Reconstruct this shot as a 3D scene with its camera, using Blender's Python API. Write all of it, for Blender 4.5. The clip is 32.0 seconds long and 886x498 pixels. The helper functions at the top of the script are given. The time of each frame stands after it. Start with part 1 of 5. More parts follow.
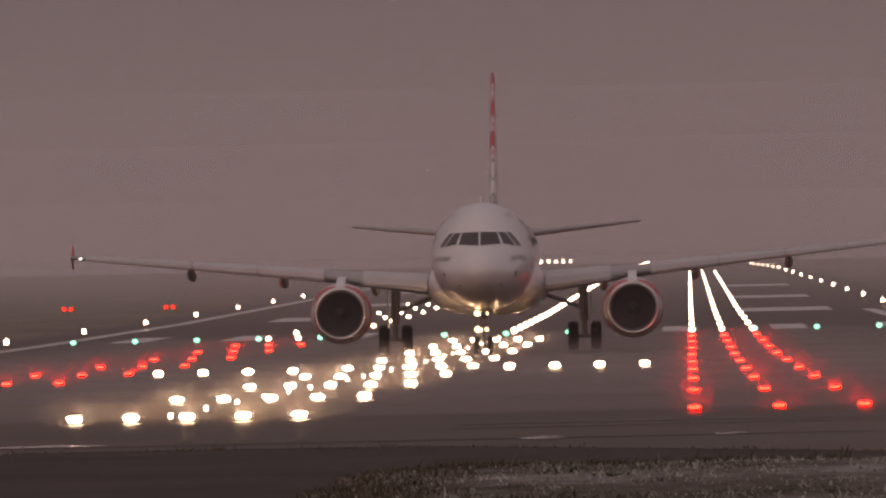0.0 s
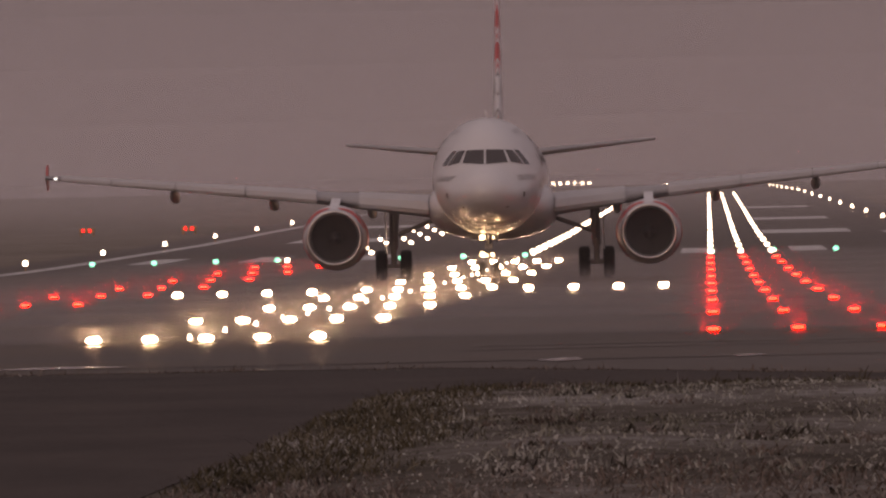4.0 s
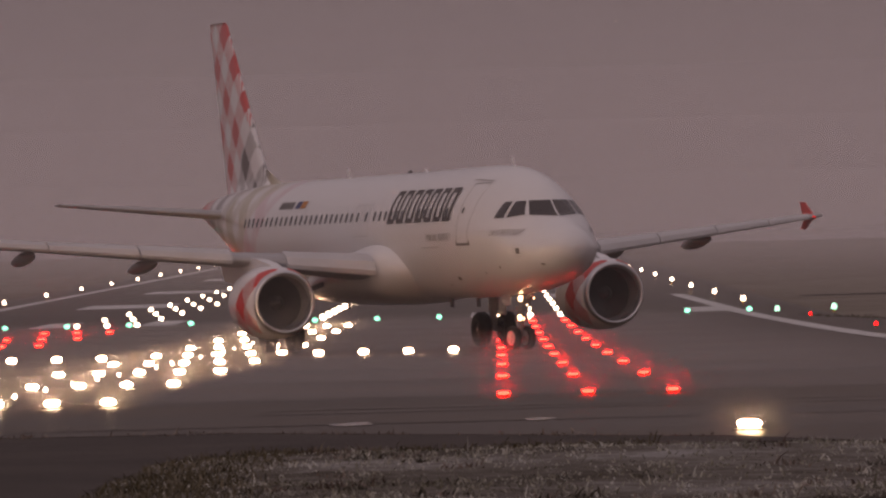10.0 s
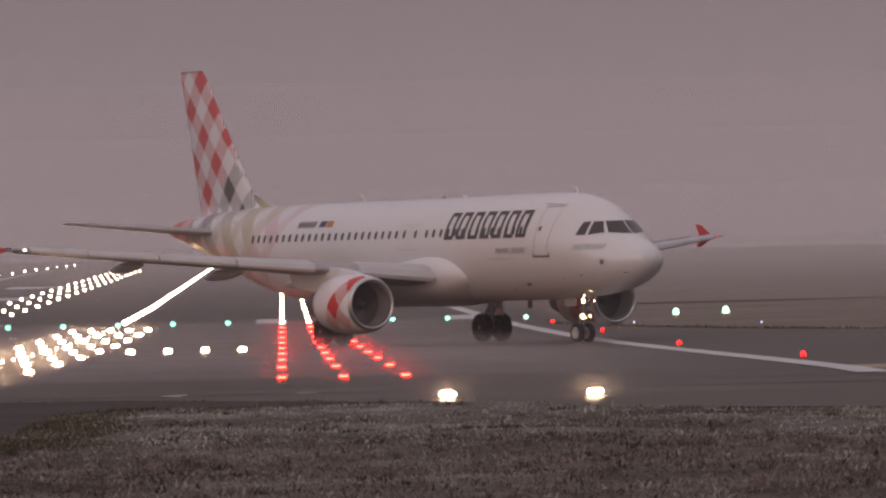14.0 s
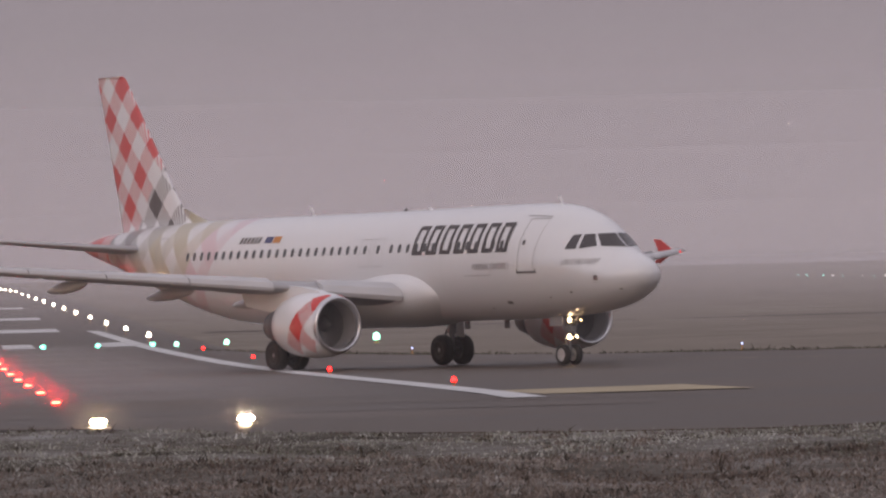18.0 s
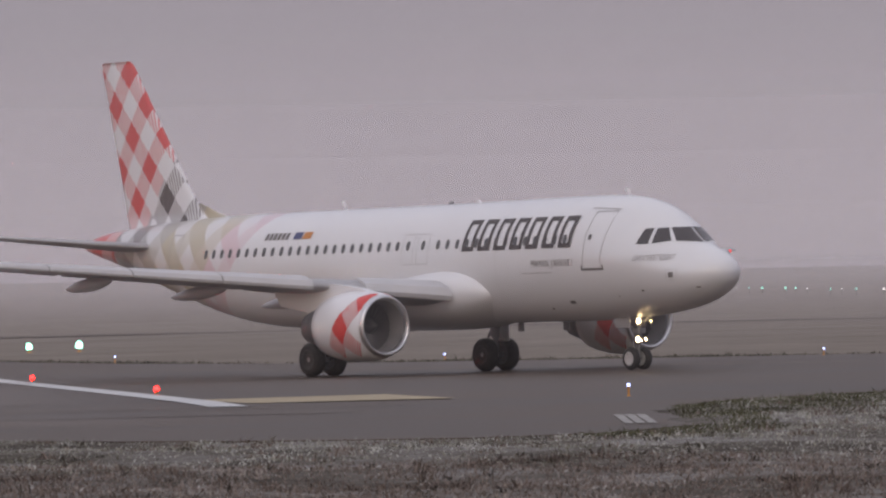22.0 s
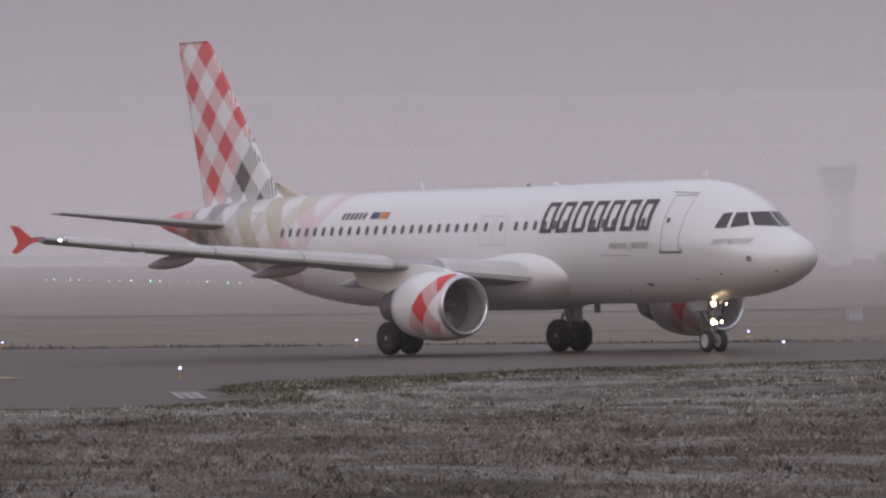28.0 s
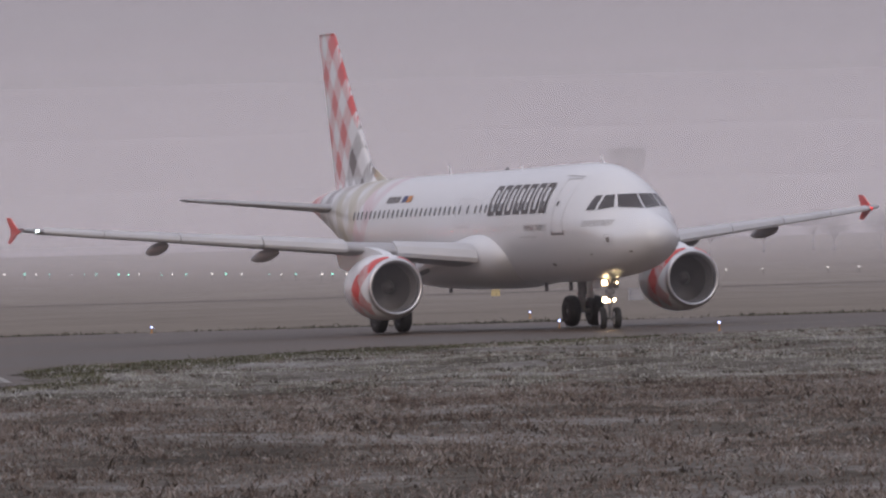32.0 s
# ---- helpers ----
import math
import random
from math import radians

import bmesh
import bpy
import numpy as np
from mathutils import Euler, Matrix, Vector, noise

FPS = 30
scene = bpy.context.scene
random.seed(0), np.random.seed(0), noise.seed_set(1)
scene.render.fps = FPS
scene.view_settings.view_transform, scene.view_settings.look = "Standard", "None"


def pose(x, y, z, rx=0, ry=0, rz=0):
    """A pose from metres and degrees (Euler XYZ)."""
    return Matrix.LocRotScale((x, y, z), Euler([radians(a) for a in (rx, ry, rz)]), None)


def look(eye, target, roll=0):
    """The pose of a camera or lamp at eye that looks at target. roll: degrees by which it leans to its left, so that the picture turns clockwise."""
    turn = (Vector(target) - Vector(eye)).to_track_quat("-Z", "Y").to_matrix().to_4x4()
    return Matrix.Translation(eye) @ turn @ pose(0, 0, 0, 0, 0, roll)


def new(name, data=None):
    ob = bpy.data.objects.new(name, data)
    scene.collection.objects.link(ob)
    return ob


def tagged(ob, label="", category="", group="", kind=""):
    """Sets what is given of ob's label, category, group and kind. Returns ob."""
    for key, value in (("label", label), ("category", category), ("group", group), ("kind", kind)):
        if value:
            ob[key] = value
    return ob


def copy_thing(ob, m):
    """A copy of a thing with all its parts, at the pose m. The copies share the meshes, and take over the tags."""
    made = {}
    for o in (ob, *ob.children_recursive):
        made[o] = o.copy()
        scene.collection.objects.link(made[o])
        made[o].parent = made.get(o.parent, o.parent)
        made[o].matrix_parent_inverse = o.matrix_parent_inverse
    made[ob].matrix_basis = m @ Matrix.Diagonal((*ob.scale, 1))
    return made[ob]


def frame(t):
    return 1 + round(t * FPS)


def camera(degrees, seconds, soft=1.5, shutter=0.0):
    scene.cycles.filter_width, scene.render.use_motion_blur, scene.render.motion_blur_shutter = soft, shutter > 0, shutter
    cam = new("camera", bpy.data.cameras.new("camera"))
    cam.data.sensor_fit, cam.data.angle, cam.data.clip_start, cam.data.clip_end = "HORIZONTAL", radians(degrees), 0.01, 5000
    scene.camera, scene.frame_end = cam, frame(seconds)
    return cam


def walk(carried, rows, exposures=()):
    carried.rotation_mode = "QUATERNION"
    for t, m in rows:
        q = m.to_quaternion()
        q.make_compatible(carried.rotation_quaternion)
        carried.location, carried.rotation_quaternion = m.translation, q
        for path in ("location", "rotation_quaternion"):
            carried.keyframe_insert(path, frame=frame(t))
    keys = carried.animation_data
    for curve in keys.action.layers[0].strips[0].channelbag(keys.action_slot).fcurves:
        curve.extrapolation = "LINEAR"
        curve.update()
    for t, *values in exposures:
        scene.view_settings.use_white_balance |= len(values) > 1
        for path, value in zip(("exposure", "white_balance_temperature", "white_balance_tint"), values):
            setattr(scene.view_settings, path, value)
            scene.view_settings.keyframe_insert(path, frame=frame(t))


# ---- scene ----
# seconds, eye x, y, z, then degrees: turn to the right, tilt up, lean
CAM = [
    (0, 0.00, 0.00, 2.45, -2.130, 0.253, 1.29), (0.5, 0.00, 0.00, 2.45, -2.167, 0.095, 1.05), (1, 0.00, 0.00, 2.45, -2.120, 0.042, 1.34), (1.5, 0.00, 0.00, 2.45, -2.107, -0.070, 1.25),
    (2, 0.00, 0.00, 2.45, -2.100, -0.334, 1.34), (2.5, 0.00, 0.00, 2.45, -2.185, -0.395, 1.28), (4.5, 0.00, 0.00, 2.45, -2.346, -0.427, 1.27), (5, 0.00, 0.00, 2.45, -2.372, 0.043, 1.25),
    (5.5, 0.00, 0.00, 2.45, -2.136, 0.212, 1.35), (6, 0.00, 0.00, 2.45, -1.819, 0.276, 1.33), (6.5, 0.00, 0.00, 2.45, -1.541, -0.365, 1.39), (7, 0.00, 0.00, 2.45, -1.629, 0.563, 1.48),
    (7.5, 0.00, 0.00, 2.45, -1.542, 0.487, 1.69), (8, 0.00, 0.00, 2.45, -1.369, 0.122, 1.75), (8.5, 0.00, 0.00, 2.45, -1.182, 0.246, 1.55), (9, 0.00, 0.00, 2.45, -0.943, 0.267, 1.74),
    (9.5, 0.00, 0.00, 2.45, -0.789, 0.171, 1.63), (10, 0.00, 0.00, 2.45, -0.473, 0.097, 1.51), (10.1, 0.00, -0.17, 2.45, -0.266, 0.103, 1.49), (10.2, 0.00, -1.52, 2.46, -0.059, 0.111, 1.47),
    (10.3, 0.01, -4.04, 2.48, 0.149, 0.118, 1.43), (10.4, 0.02, -6.72, 2.50, 0.356, 0.125, 1.41), (10.5, 0.02, -9.41, 2.52, 0.564, 0.132, 1.39), (10.6, 0.03, -12.09, 2.54, 0.546, 0.107, 1.37),
    (10.7, 0.04, -14.78, 2.56, 0.527, 0.082, 1.34), (10.8, 0.04, -17.47, 2.58, 0.508, 0.057, 1.33), (10.9, 0.05, -20.15, 2.60, 0.489, 0.032, 1.31), (11, 0.05, -22.84, 2.62, 0.470, 0.006, 1.30),
    (11.1, 0.06, -25.52, 2.63, 0.452, 0.053, 1.25), (11.2, 0.07, -28.21, 2.65, 0.434, 0.098, 1.20), (11.3, 0.07, -30.89, 2.67, 0.416, 0.144, 1.16), (11.4, 0.08, -33.58, 2.69, 0.398, 0.190, 1.12),
    (11.5, 0.09, -36.26, 2.71, 0.380, 0.236, 1.08), (11.6, 0.09, -38.95, 2.73, 0.412, 0.230, 1.10), (11.7, 0.10, -41.46, 2.75, 0.444, 0.224, 1.13), (11.8, 0.10, -42.80, 2.76, 0.476, 0.218, 1.16),
    (11.9, 0.10, -42.96, 2.76, 0.508, 0.212, 1.18), (12, 0.10, -42.96, 2.76, 0.540, 0.205, 1.21), (12.5, 0.10, -42.96, 2.76, 0.265, -0.461, 1.50), (13, 0.10, -42.96, 2.76, 0.335, 0.325, 1.41),
    (13.5, 0.10, -42.96, 2.76, 0.593, 0.414, 1.20), (14, 0.10, -42.96, 2.76, 1.400, 0.119, 1.26), (14.5, 0.10, -42.96, 2.76, 1.863, 0.068, 1.28), (16.5, 0.10, -42.96, 2.76, 3.118, 0.136, 1.57),
    (17, 0.10, -42.96, 2.76, 3.586, 0.087, 1.63), (17.5, 0.10, -42.96, 2.76, 4.000, 0.001, 1.52), (18, 0.10, -42.96, 2.76, 4.435, 0.278, 1.50), (18.5, 0.10, -42.96, 2.76, 4.743, 0.299, 1.08),
    (19, 0.10, -42.96, 2.76, 5.095, 0.330, 0.98), (19.5, 0.10, -42.96, 2.76, 5.381, 0.047, 0.86), (20, 0.10, -42.96, 2.76, 5.674, -0.089, 1.01), (20.5, 0.10, -42.96, 2.76, 5.933, 0.354, 1.08),
    (21, 0.10, -42.96, 2.76, 6.272, 0.457, 0.81), (21.5, 0.10, -42.96, 2.76, 6.711, 0.376, 0.88), (22, 0.10, -42.96, 2.76, 7.005, 0.302, 1.20), (23, 0.10, -42.96, 2.76, 8.284, 0.483, 1.32),
    (23.5, -1.37, -51.51, 2.76, 8.454, 0.004, 1.09), (24, -3.11, -61.65, 2.76, 8.531, 0.406, 0.94), (24.5, -3.20, -62.18, 2.76, 8.627, 0.526, 0.89), (25, -3.20, -62.18, 2.76, 9.210, 0.334, 0.32),
    (25.5, -3.20, -62.18, 2.76, 9.849, 0.231, 0.74), (27.5, -3.20, -62.18, 2.76, 10.819, 0.069, 0.99), (28, -3.20, -62.18, 2.76, 11.002, 0.198, 0.61), (28.5, -3.25, -62.48, 2.76, 11.697, 0.333, 0.69),
    (29, -4.20, -68.02, 2.76, 12.428, 0.400, 1.26), (29.5, -5.00, -72.68, 2.76, 12.513, 0.413, 1.26), (30, -5.00, -72.68, 2.76, 12.048, 0.631, 0.94), (30.5, -5.00, -72.68, 2.76, 12.034, 0.447, 1.47),
    (31, -5.00, -72.68, 2.76, 12.337, 0.124, 1.28), (31.5, -5.00, -72.68, 2.76, 12.594, 0.076, 1.48), (32, -5.00, -72.68, 2.76, 12.767, 0.043, 1.69),
]


def aim(x, y, z, yaw, pitch, lean):
    a, b = radians(yaw), radians(pitch)
    way = Vector((math.sin(a) * math.cos(b), math.cos(a) * math.cos(b), math.sin(b)))
    eye = Vector((x, y, z))
    return look(eye, eye + way * 100, -lean)


cam = camera(7.668, 32.0, soft=2.3)
walk(cam, [(row[0], aim(*row[1:])) for row in CAM],
     exposures=[(0, -1.6, 8350, 36), (6, -1.56, 8350, 36), (9, -1.56, 8200, 36), (10, -1.52, 8000, 35), (11, -1.05, 7800, 33), (12, -1.2, 7600, 31), (13, -1.13, 7500, 30), (14.5, -0.95, 7300, 27), (17, -0.62, 7000, 22),
                (19, -0.45, 6800, 18), (21, -0.36, 6650, 16), (23, -0.34, 6550, 15), (28, -0.30, 6480, 15), (29, -0.32, 6480, 15), (30, -0.42, 6480, 15), (31, -0.34, 6480, 15), (32, -0.28, 6480, 15)])

# ---------------------------------------------------------------- sky and light
world = bpy.data.worlds.new("overcast_sky")
scene.world = world
world.use_nodes = True
wn, wl = world.node_tree.nodes, world.node_tree.links
bg = wn["Background"]
sky = wn.new("ShaderNodeTexSky")
sky.sky_type, sky.sun_disc, sky.sun_elevation, sky.sun_rotation = 'NISHITA', False, radians(20), radians(200)
sky.air_density, sky.dust_density = 1.0, 6.0
wc = wn.new("ShaderNodeTexCoord")
wx = wn.new("ShaderNodeSeparateXYZ")
wl.new(wc.outputs["Generated"], wx.inputs[0])
ramp = wn.new("ShaderNodeValToRGB")
ramp.color_ramp.elements[0].position, ramp.color_ramp.elements[0].color = 0.0, (0.375, 0.350, 0.392, 1)
ramp.color_ramp.elements[1].position, ramp.color_ramp.elements[1].color = 0.75, (0.84, 0.86, 0.96, 1)
mid = ramp.color_ramp.elements.new(0.06)
mid.color = (0.39, 0.365, 0.41, 1)
wl.new(wx.outputs["Z"], ramp.inputs[0])
blend = wn.new("ShaderNodeMix")
blend.data_type = 'RGBA'
blend.inputs[0].default_value = 0.03
wl.new(ramp.outputs[0], blend.inputs[6])
wl.new(sky.outputs[0], blend.inputs[7])
wl.new(blend.outputs[2], bg.inputs[0])
bg.inputs[1].default_value = 1.0

sun = new("sun", bpy.data.lights.new("sun", 'SUN'))
sun.data.energy, sun.data.angle, sun.data.color = 0.35, radians(40), (0.92, 0.96, 1.0)
sun.matrix_world = look((0, 0, 50), (30, 90, 0))


# ---------------------------------------------------------------- materials
def shader(name):
    m = bpy.data.materials.new(name)
    m.use_nodes = True
    t = m.node_tree
    return m, t, t.nodes["Principled BSDF"]


def math_node(t, op, a, b=None, c=None):
    n = t.nodes.new("ShaderNodeMath")
    n.operation = op
    for i, v in enumerate((a, b, c)):
        if v is None:
            continue
        if isinstance(v, (int, float)):
            n.inputs[i].default_value = v
        else:
            t.links.new(v, n.inputs[i])
    return n.outputs[0]


def mix_node(t, f, a, b):
    n = t.nodes.new("ShaderNodeMix")
    n.data_type = 'RGBA'
    for i, v in ((0, f), (6, a), (7, b)):
        if isinstance(v, (int, float)):
            n.inputs[i].default_value = v
        elif isinstance(v, tuple):
            n.inputs[i].default_value = (*v, 1)
        else:
            t.links.new(v, n.inputs[i])
    return n.outputs[2]


def noise_node(t, scale, detail=4.0, vector=None, rough=0.55):
    n = t.nodes.new("ShaderNodeTexNoise")
    n.inputs["Scale"].default_value, n.inputs["Detail"].default_value, n.inputs["Roughness"].default_value = scale, detail, rough
    if vector is None:
        vector = t.nodes.new("ShaderNodeTexCoord").outputs["Object"]
    t.links.new(vector, n.inputs["Vector"])
    return n.outputs[0]


def ramp_node(t, f, stops):
    n = t.nodes.new("ShaderNodeValToRGB")
    e = n.color_ramp.elements
    e[0].position, e[0].color = stops[0][0], (*stops[0][1], 1)
    e[1].position, e[1].color = stops[-1][0], (*stops[-1][1], 1)
    for p, c in stops[1:-1]:
        k = e.new(p)
        k.color = (*c, 1)
    t.links.new(f, n.inputs[0])
    return n.outputs[0]


def bump_node(t, b, height, strength, distance=0.02):
    n = t.nodes.new("ShaderNodeBump")
    n.inputs["Strength"].default_value, n.inputs["Distance"].default_value = strength, distance
    t.links.new(height, n.inputs["Height"])
    t.links.new(n.outputs[0], b.inputs["Normal"])


def paint(name, color, rough=0.4, metal=0.0, vary=0.12, scale=1.5, bump=0.0):
    m, t, b = shader(name)
    f = noise_node(t, scale)
    g = noise_node(t, scale * 14)
    k = math_node(t, 'ADD', math_node(t, 'MULTIPLY', f, 0.7), math_node(t, 'MULTIPLY', g, 0.3))
    lo = tuple(c * (1 - vary) for c in color)
    hi = tuple(min(1, c * (1 + vary)) for c in color)
    t.links.new(ramp_node(t, k, [(0.3, lo), (0.7, hi)]), b.inputs["Base Color"])
    b.inputs["Roughness"].default_value, b.inputs["Metallic"].default_value = rough, metal
    if bump:
        bump_node(t, b, g, bump)
    return m


def lamp(name, color, strength):
    m, t, b = shader(name)
    b.inputs["Base Color"].default_value = (*color, 1)
    b.inputs["Emission Color"].default_value = (*color, 1)
    b.inputs["Emission Strength"].default_value = strength
    return m


M_WHITE = paint("white_aircraft_paint", (0.74, 0.75, 0.78), 0.36, 0, 0.06, 0.8)
M_WHITE.node_tree.nodes["Principled BSDF"].inputs["Coat Weight"].default_value = 0.5
M_WHITE.node_tree.nodes["Principled BSDF"].inputs["Coat Roughness"].default_value = 0.07
M_GREY = paint("grey_wing_paint", (0.36, 0.36, 0.38), 0.4, 0, 0.12, 1.0)
M_SLAT = paint("pale_grey_slat_paint", (0.5, 0.5, 0.52), 0.38, 0, 0.08, 1.0)
M_DARK = paint("dark_under_panel", (0.10, 0.10, 0.11), 0.5)
M_RED = paint("red_livery_paint", (0.60, 0.045, 0.04), 0.35)
M_INK = paint("charcoal_lettering", (0.055, 0.045, 0.045), 0.45)
M_INKGREY = paint("grey_lettering", (0.16, 0.15, 0.15), 0.5)
M_BLUEFLAG = paint("blue_mark_paint", (0.05, 0.06, 0.16), 0.5)
M_ORANGEFLAG = paint("orange_mark_paint", (0.55, 0.22, 0.05), 0.5)
M_LIP = paint("bare_metal_lip", (0.62, 0.62, 0.64), 0.33, 0.9)
M_STEEL = paint("gear_steel", (0.30, 0.30, 0.31), 0.4, 0.5)
M_TYRE = paint("black_tyre_rubber", (0.032, 0.031, 0.031), 0.75, 0, 0.25, 6)
M_HUB = paint("silver_wheel_hub", (0.55, 0.55, 0.55), 0.4, 0.3)
M_BRAKE = paint("dark_brake_hub", (0.05, 0.05, 0.052), 0.6)
M_FAN = paint("dark_fan_blades", (0.12, 0.115, 0.12), 0.45, 0.4)
M_DUCT = paint("inlet_duct_liner", (0.22, 0.21, 0.215), 0.5)
M_LINE = paint("panel_line_grey", (0.32, 0.32, 0.33), 0.5)
M_SEAM = paint("skin_joint_grey", (0.52, 0.52, 0.54), 0.5)
M_BODY = paint("light_housing_metal", (0.09, 0.085, 0.07), 0.5, 0.5)
M_POST = paint("orange_light_stem", (0.55, 0.25, 0.05), 0.5)
M_GLASS, _t, _b = shader("dark_cockpit_glass")
_b.inputs["Base Color"].default_value = (0.05, 0.043, 0.045, 1)
_b.inputs["Roughness"].default_value = 0.08
M_CABIN, _t, _b = shader("cabin_window_acrylic")
_b.inputs["Base Color"].default_value = (0.10, 0.10, 0.105, 1)
_b.inputs["Roughness"].default_value = 0.15

# core, then rim: the lamp's halo is put into the rim's dimmer emission
L_WHITE = (lamp("warm_white_lamp", (1.0, 0.76, 0.48), 220), lamp("amber_halo_rim", (1.0, 0.62, 0.28), 8))
L_FAR = lamp("white_lamp", (1.0, 0.88, 0.66), 30)
L_RED = (lamp("red_lamp", (1.0, 0.012, 0.0065), 240), lamp("deep_red_halo_rim", (1.0, 0.012, 0.009), 14))
L_REDFAR = lamp("red_marker_lamp", (1.0, 0.010, 0.008), 26)
L_GREEN = lamp("green_lamp", (0.12, 1.0, 0.66), 9)
L_PALE = lamp("pale_green_white_lamp", (0.30, 1.0, 0.70), 7)
L_DIM = lamp("dim_white_lamp", (1.0, 0.95, 0.85), 1.7)
L_DIMGREEN = lamp("dim_green_lamp", (0.3, 1.0, 0.75), 1.6)
L_BLUE = lamp("blue_white_lamp", (0.45, 0.55, 1.0), 5)
L_TAXI = lamp("landing_lamp", (1.0, 0.74, 0.40), 24)
L_STROBE = lamp("strobe_lamp", (0.8, 1.0, 1.0), 10)
L_PORT = lamp("dim_red_lamp", (1.0, 0.03, 0.02), 1.6)


def gingham(name, fuselage):
    """White paint with the checked livery of the fin, or with the pastel patches of the tail."""
    m, t, b = shader(name)
    c = t.nodes.new("ShaderNodeTexCoord").outputs["Object"]
    s = t.nodes.new("ShaderNodeSeparateXYZ")
    t.links.new(c, s.inputs[0])
    y, z = s.outputs["Y"], s.outputs["Z"]
    al = math_node(t, 'ADD', math_node(t, 'MULTIPLY', y, 0.4966), math_node(t, 'MULTIPLY_ADD', z, -0.3760, 18.111))
    be = math_node(t, 'ADD', math_node(t, 'MULTIPLY', y, -0.4693), math_node(t, 'MULTIPLY_ADD', z, -0.4544, -9.414))
    fa, fb = math_node(t, 'FRACT', al), math_node(t, 'FRACT', be)
    pa, pb = math_node(t, 'LESS_THAN', fa, 0.5), math_node(t, 'LESS_THAN', fb, 0.5)
    both = math_node(t, 'MULTIPLY', pa, pb)
    one = math_node(t, 'ABSOLUTE', math_node(t, 'SUBTRACT', pa, pb))
    hatch = math_node(t, 'FRACT', math_node(t, 'ADD', math_node(t, 'MULTIPLY', y, 7.0), math_node(t, 'MULTIPLY', z, 2.6)))
    hatch = math_node(t, 'LESS_THAN', hatch, 0.45)
    white = (0.745, 0.755, 0.785)
    if not fuselage:
        low = math_node(t, 'GREATER_THAN', al, 1.9)
        ink = mix_node(t, low, (0.60, 0.05, 0.045), (0.07, 0.055, 0.055))
        mid_band = math_node(t, 'COMPARE', be, 0.5, 0.5)
        both = math_node(t, 'MULTIPLY', both, math_node(t, 'SUBTRACT', 1.0, math_node(t, 'MULTIPLY', low, math_node(t, 'SUBTRACT', 1.0, mid_band))))
        col = mix_node(t, math_node(t, 'MULTIPLY', one, math_node(t, 'MULTIPLY', hatch, 0.75)), white, ink)
        col = mix_node(t, math_node(t, 'MULTIPLY', one, 0.14), col, ink)
        col = mix_node(t, both, col, ink)
    else:
        row = math_node(t, 'DIVIDE', math_node(t, 'FLOOR', math_node(t, 'MULTIPLY', math_node(t, 'SUBTRACT', al, 1.5), 2.0)), 10.0)
        n = t.nodes.new("ShaderNodeValToRGB")
        n.color_ramp.interpolation = 'CONSTANT'
        e = n.color_ramp.elements
        tints = ((0.17, 0.15, 0.15), (0.24, 0.22, 0.22), (0.20, 0.185, 0.18), (0.44, 0.42, 0.38), (0.38, 0.30, 0.11), (0.52, 0.48, 0.38), (0.38, 0.30, 0.12), (0.56, 0.50, 0.41), (0.66, 0.42, 0.48), (0.69, 0.54, 0.59))
        for q, tint in enumerate(tints):
            k = e[q] if q < 2 else e.new(q / 10)
            k.position, k.color = max(0.0, (q - 0.5) / 10), (*tint, 1)
        t.links.new(row, n.inputs[0])
        patchy = math_node(t, 'MULTIPLY_ADD', both, 0.9, math_node(t, 'MULTIPLY_ADD', one, 0.46, 0.12))
        patchy = math_node(t, 'ADD', patchy, math_node(t, 'MULTIPLY', math_node(t, 'MULTIPLY', one, hatch), 0.18))
        mask = math_node(t, 'LESS_THAN', al, 6.4)
        red = math_node(t, 'LESS_THAN', math_node(t, 'ADD', y, math_node(t, 'MULTIPLY', fa, 0.8)), -29.3)
        col = mix_node(t, math_node(t, 'MULTIPLY', mask, patchy), white, n.outputs[0])
        col = mix_node(t, red, col, mix_node(t, pa, (0.62, 0.06, 0.05), (0.66, 0.33, 0.32)))
    dirt = noise_node(t, 1.3, 6)
    run = t.nodes.new("ShaderNodeCombineXYZ")
    t.links.new(math_node(t, 'MULTIPLY', y, 5.0), run.inputs[1])
    t.links.new(math_node(t, 'MULTIPLY', z, 0.5), run.inputs[2])
    streak = noise_node(t, 1.0, 5, run.outputs[0], 0.65)
    streak = math_node(t, 'MULTIPLY', math_node(t, 'GREATER_THAN', streak, 0.5), math_node(t, 'MULTIPLY', math_node(t, 'SUBTRACT', streak, 0.5), 0.5))
    col = mix_node(t, math_node(t, 'MULTIPLY', dirt, 0.12), col, (0.45, 0.44, 0.43))
    col = mix_node(t, streak, col, (0.40, 0.38, 0.36))
    t.links.new(col, b.inputs["Base Color"])
    b.inputs["Roughness"].default_value = 0.36
    b.inputs["Coat Weight"].default_value, b.inputs["Coat Roughness"].default_value = 0.5, 0.07
    return m


M_FIN = gingham("checked_fin_paint", False)
M_TAIL = gingham("white_paint_with_tail_patches", True)


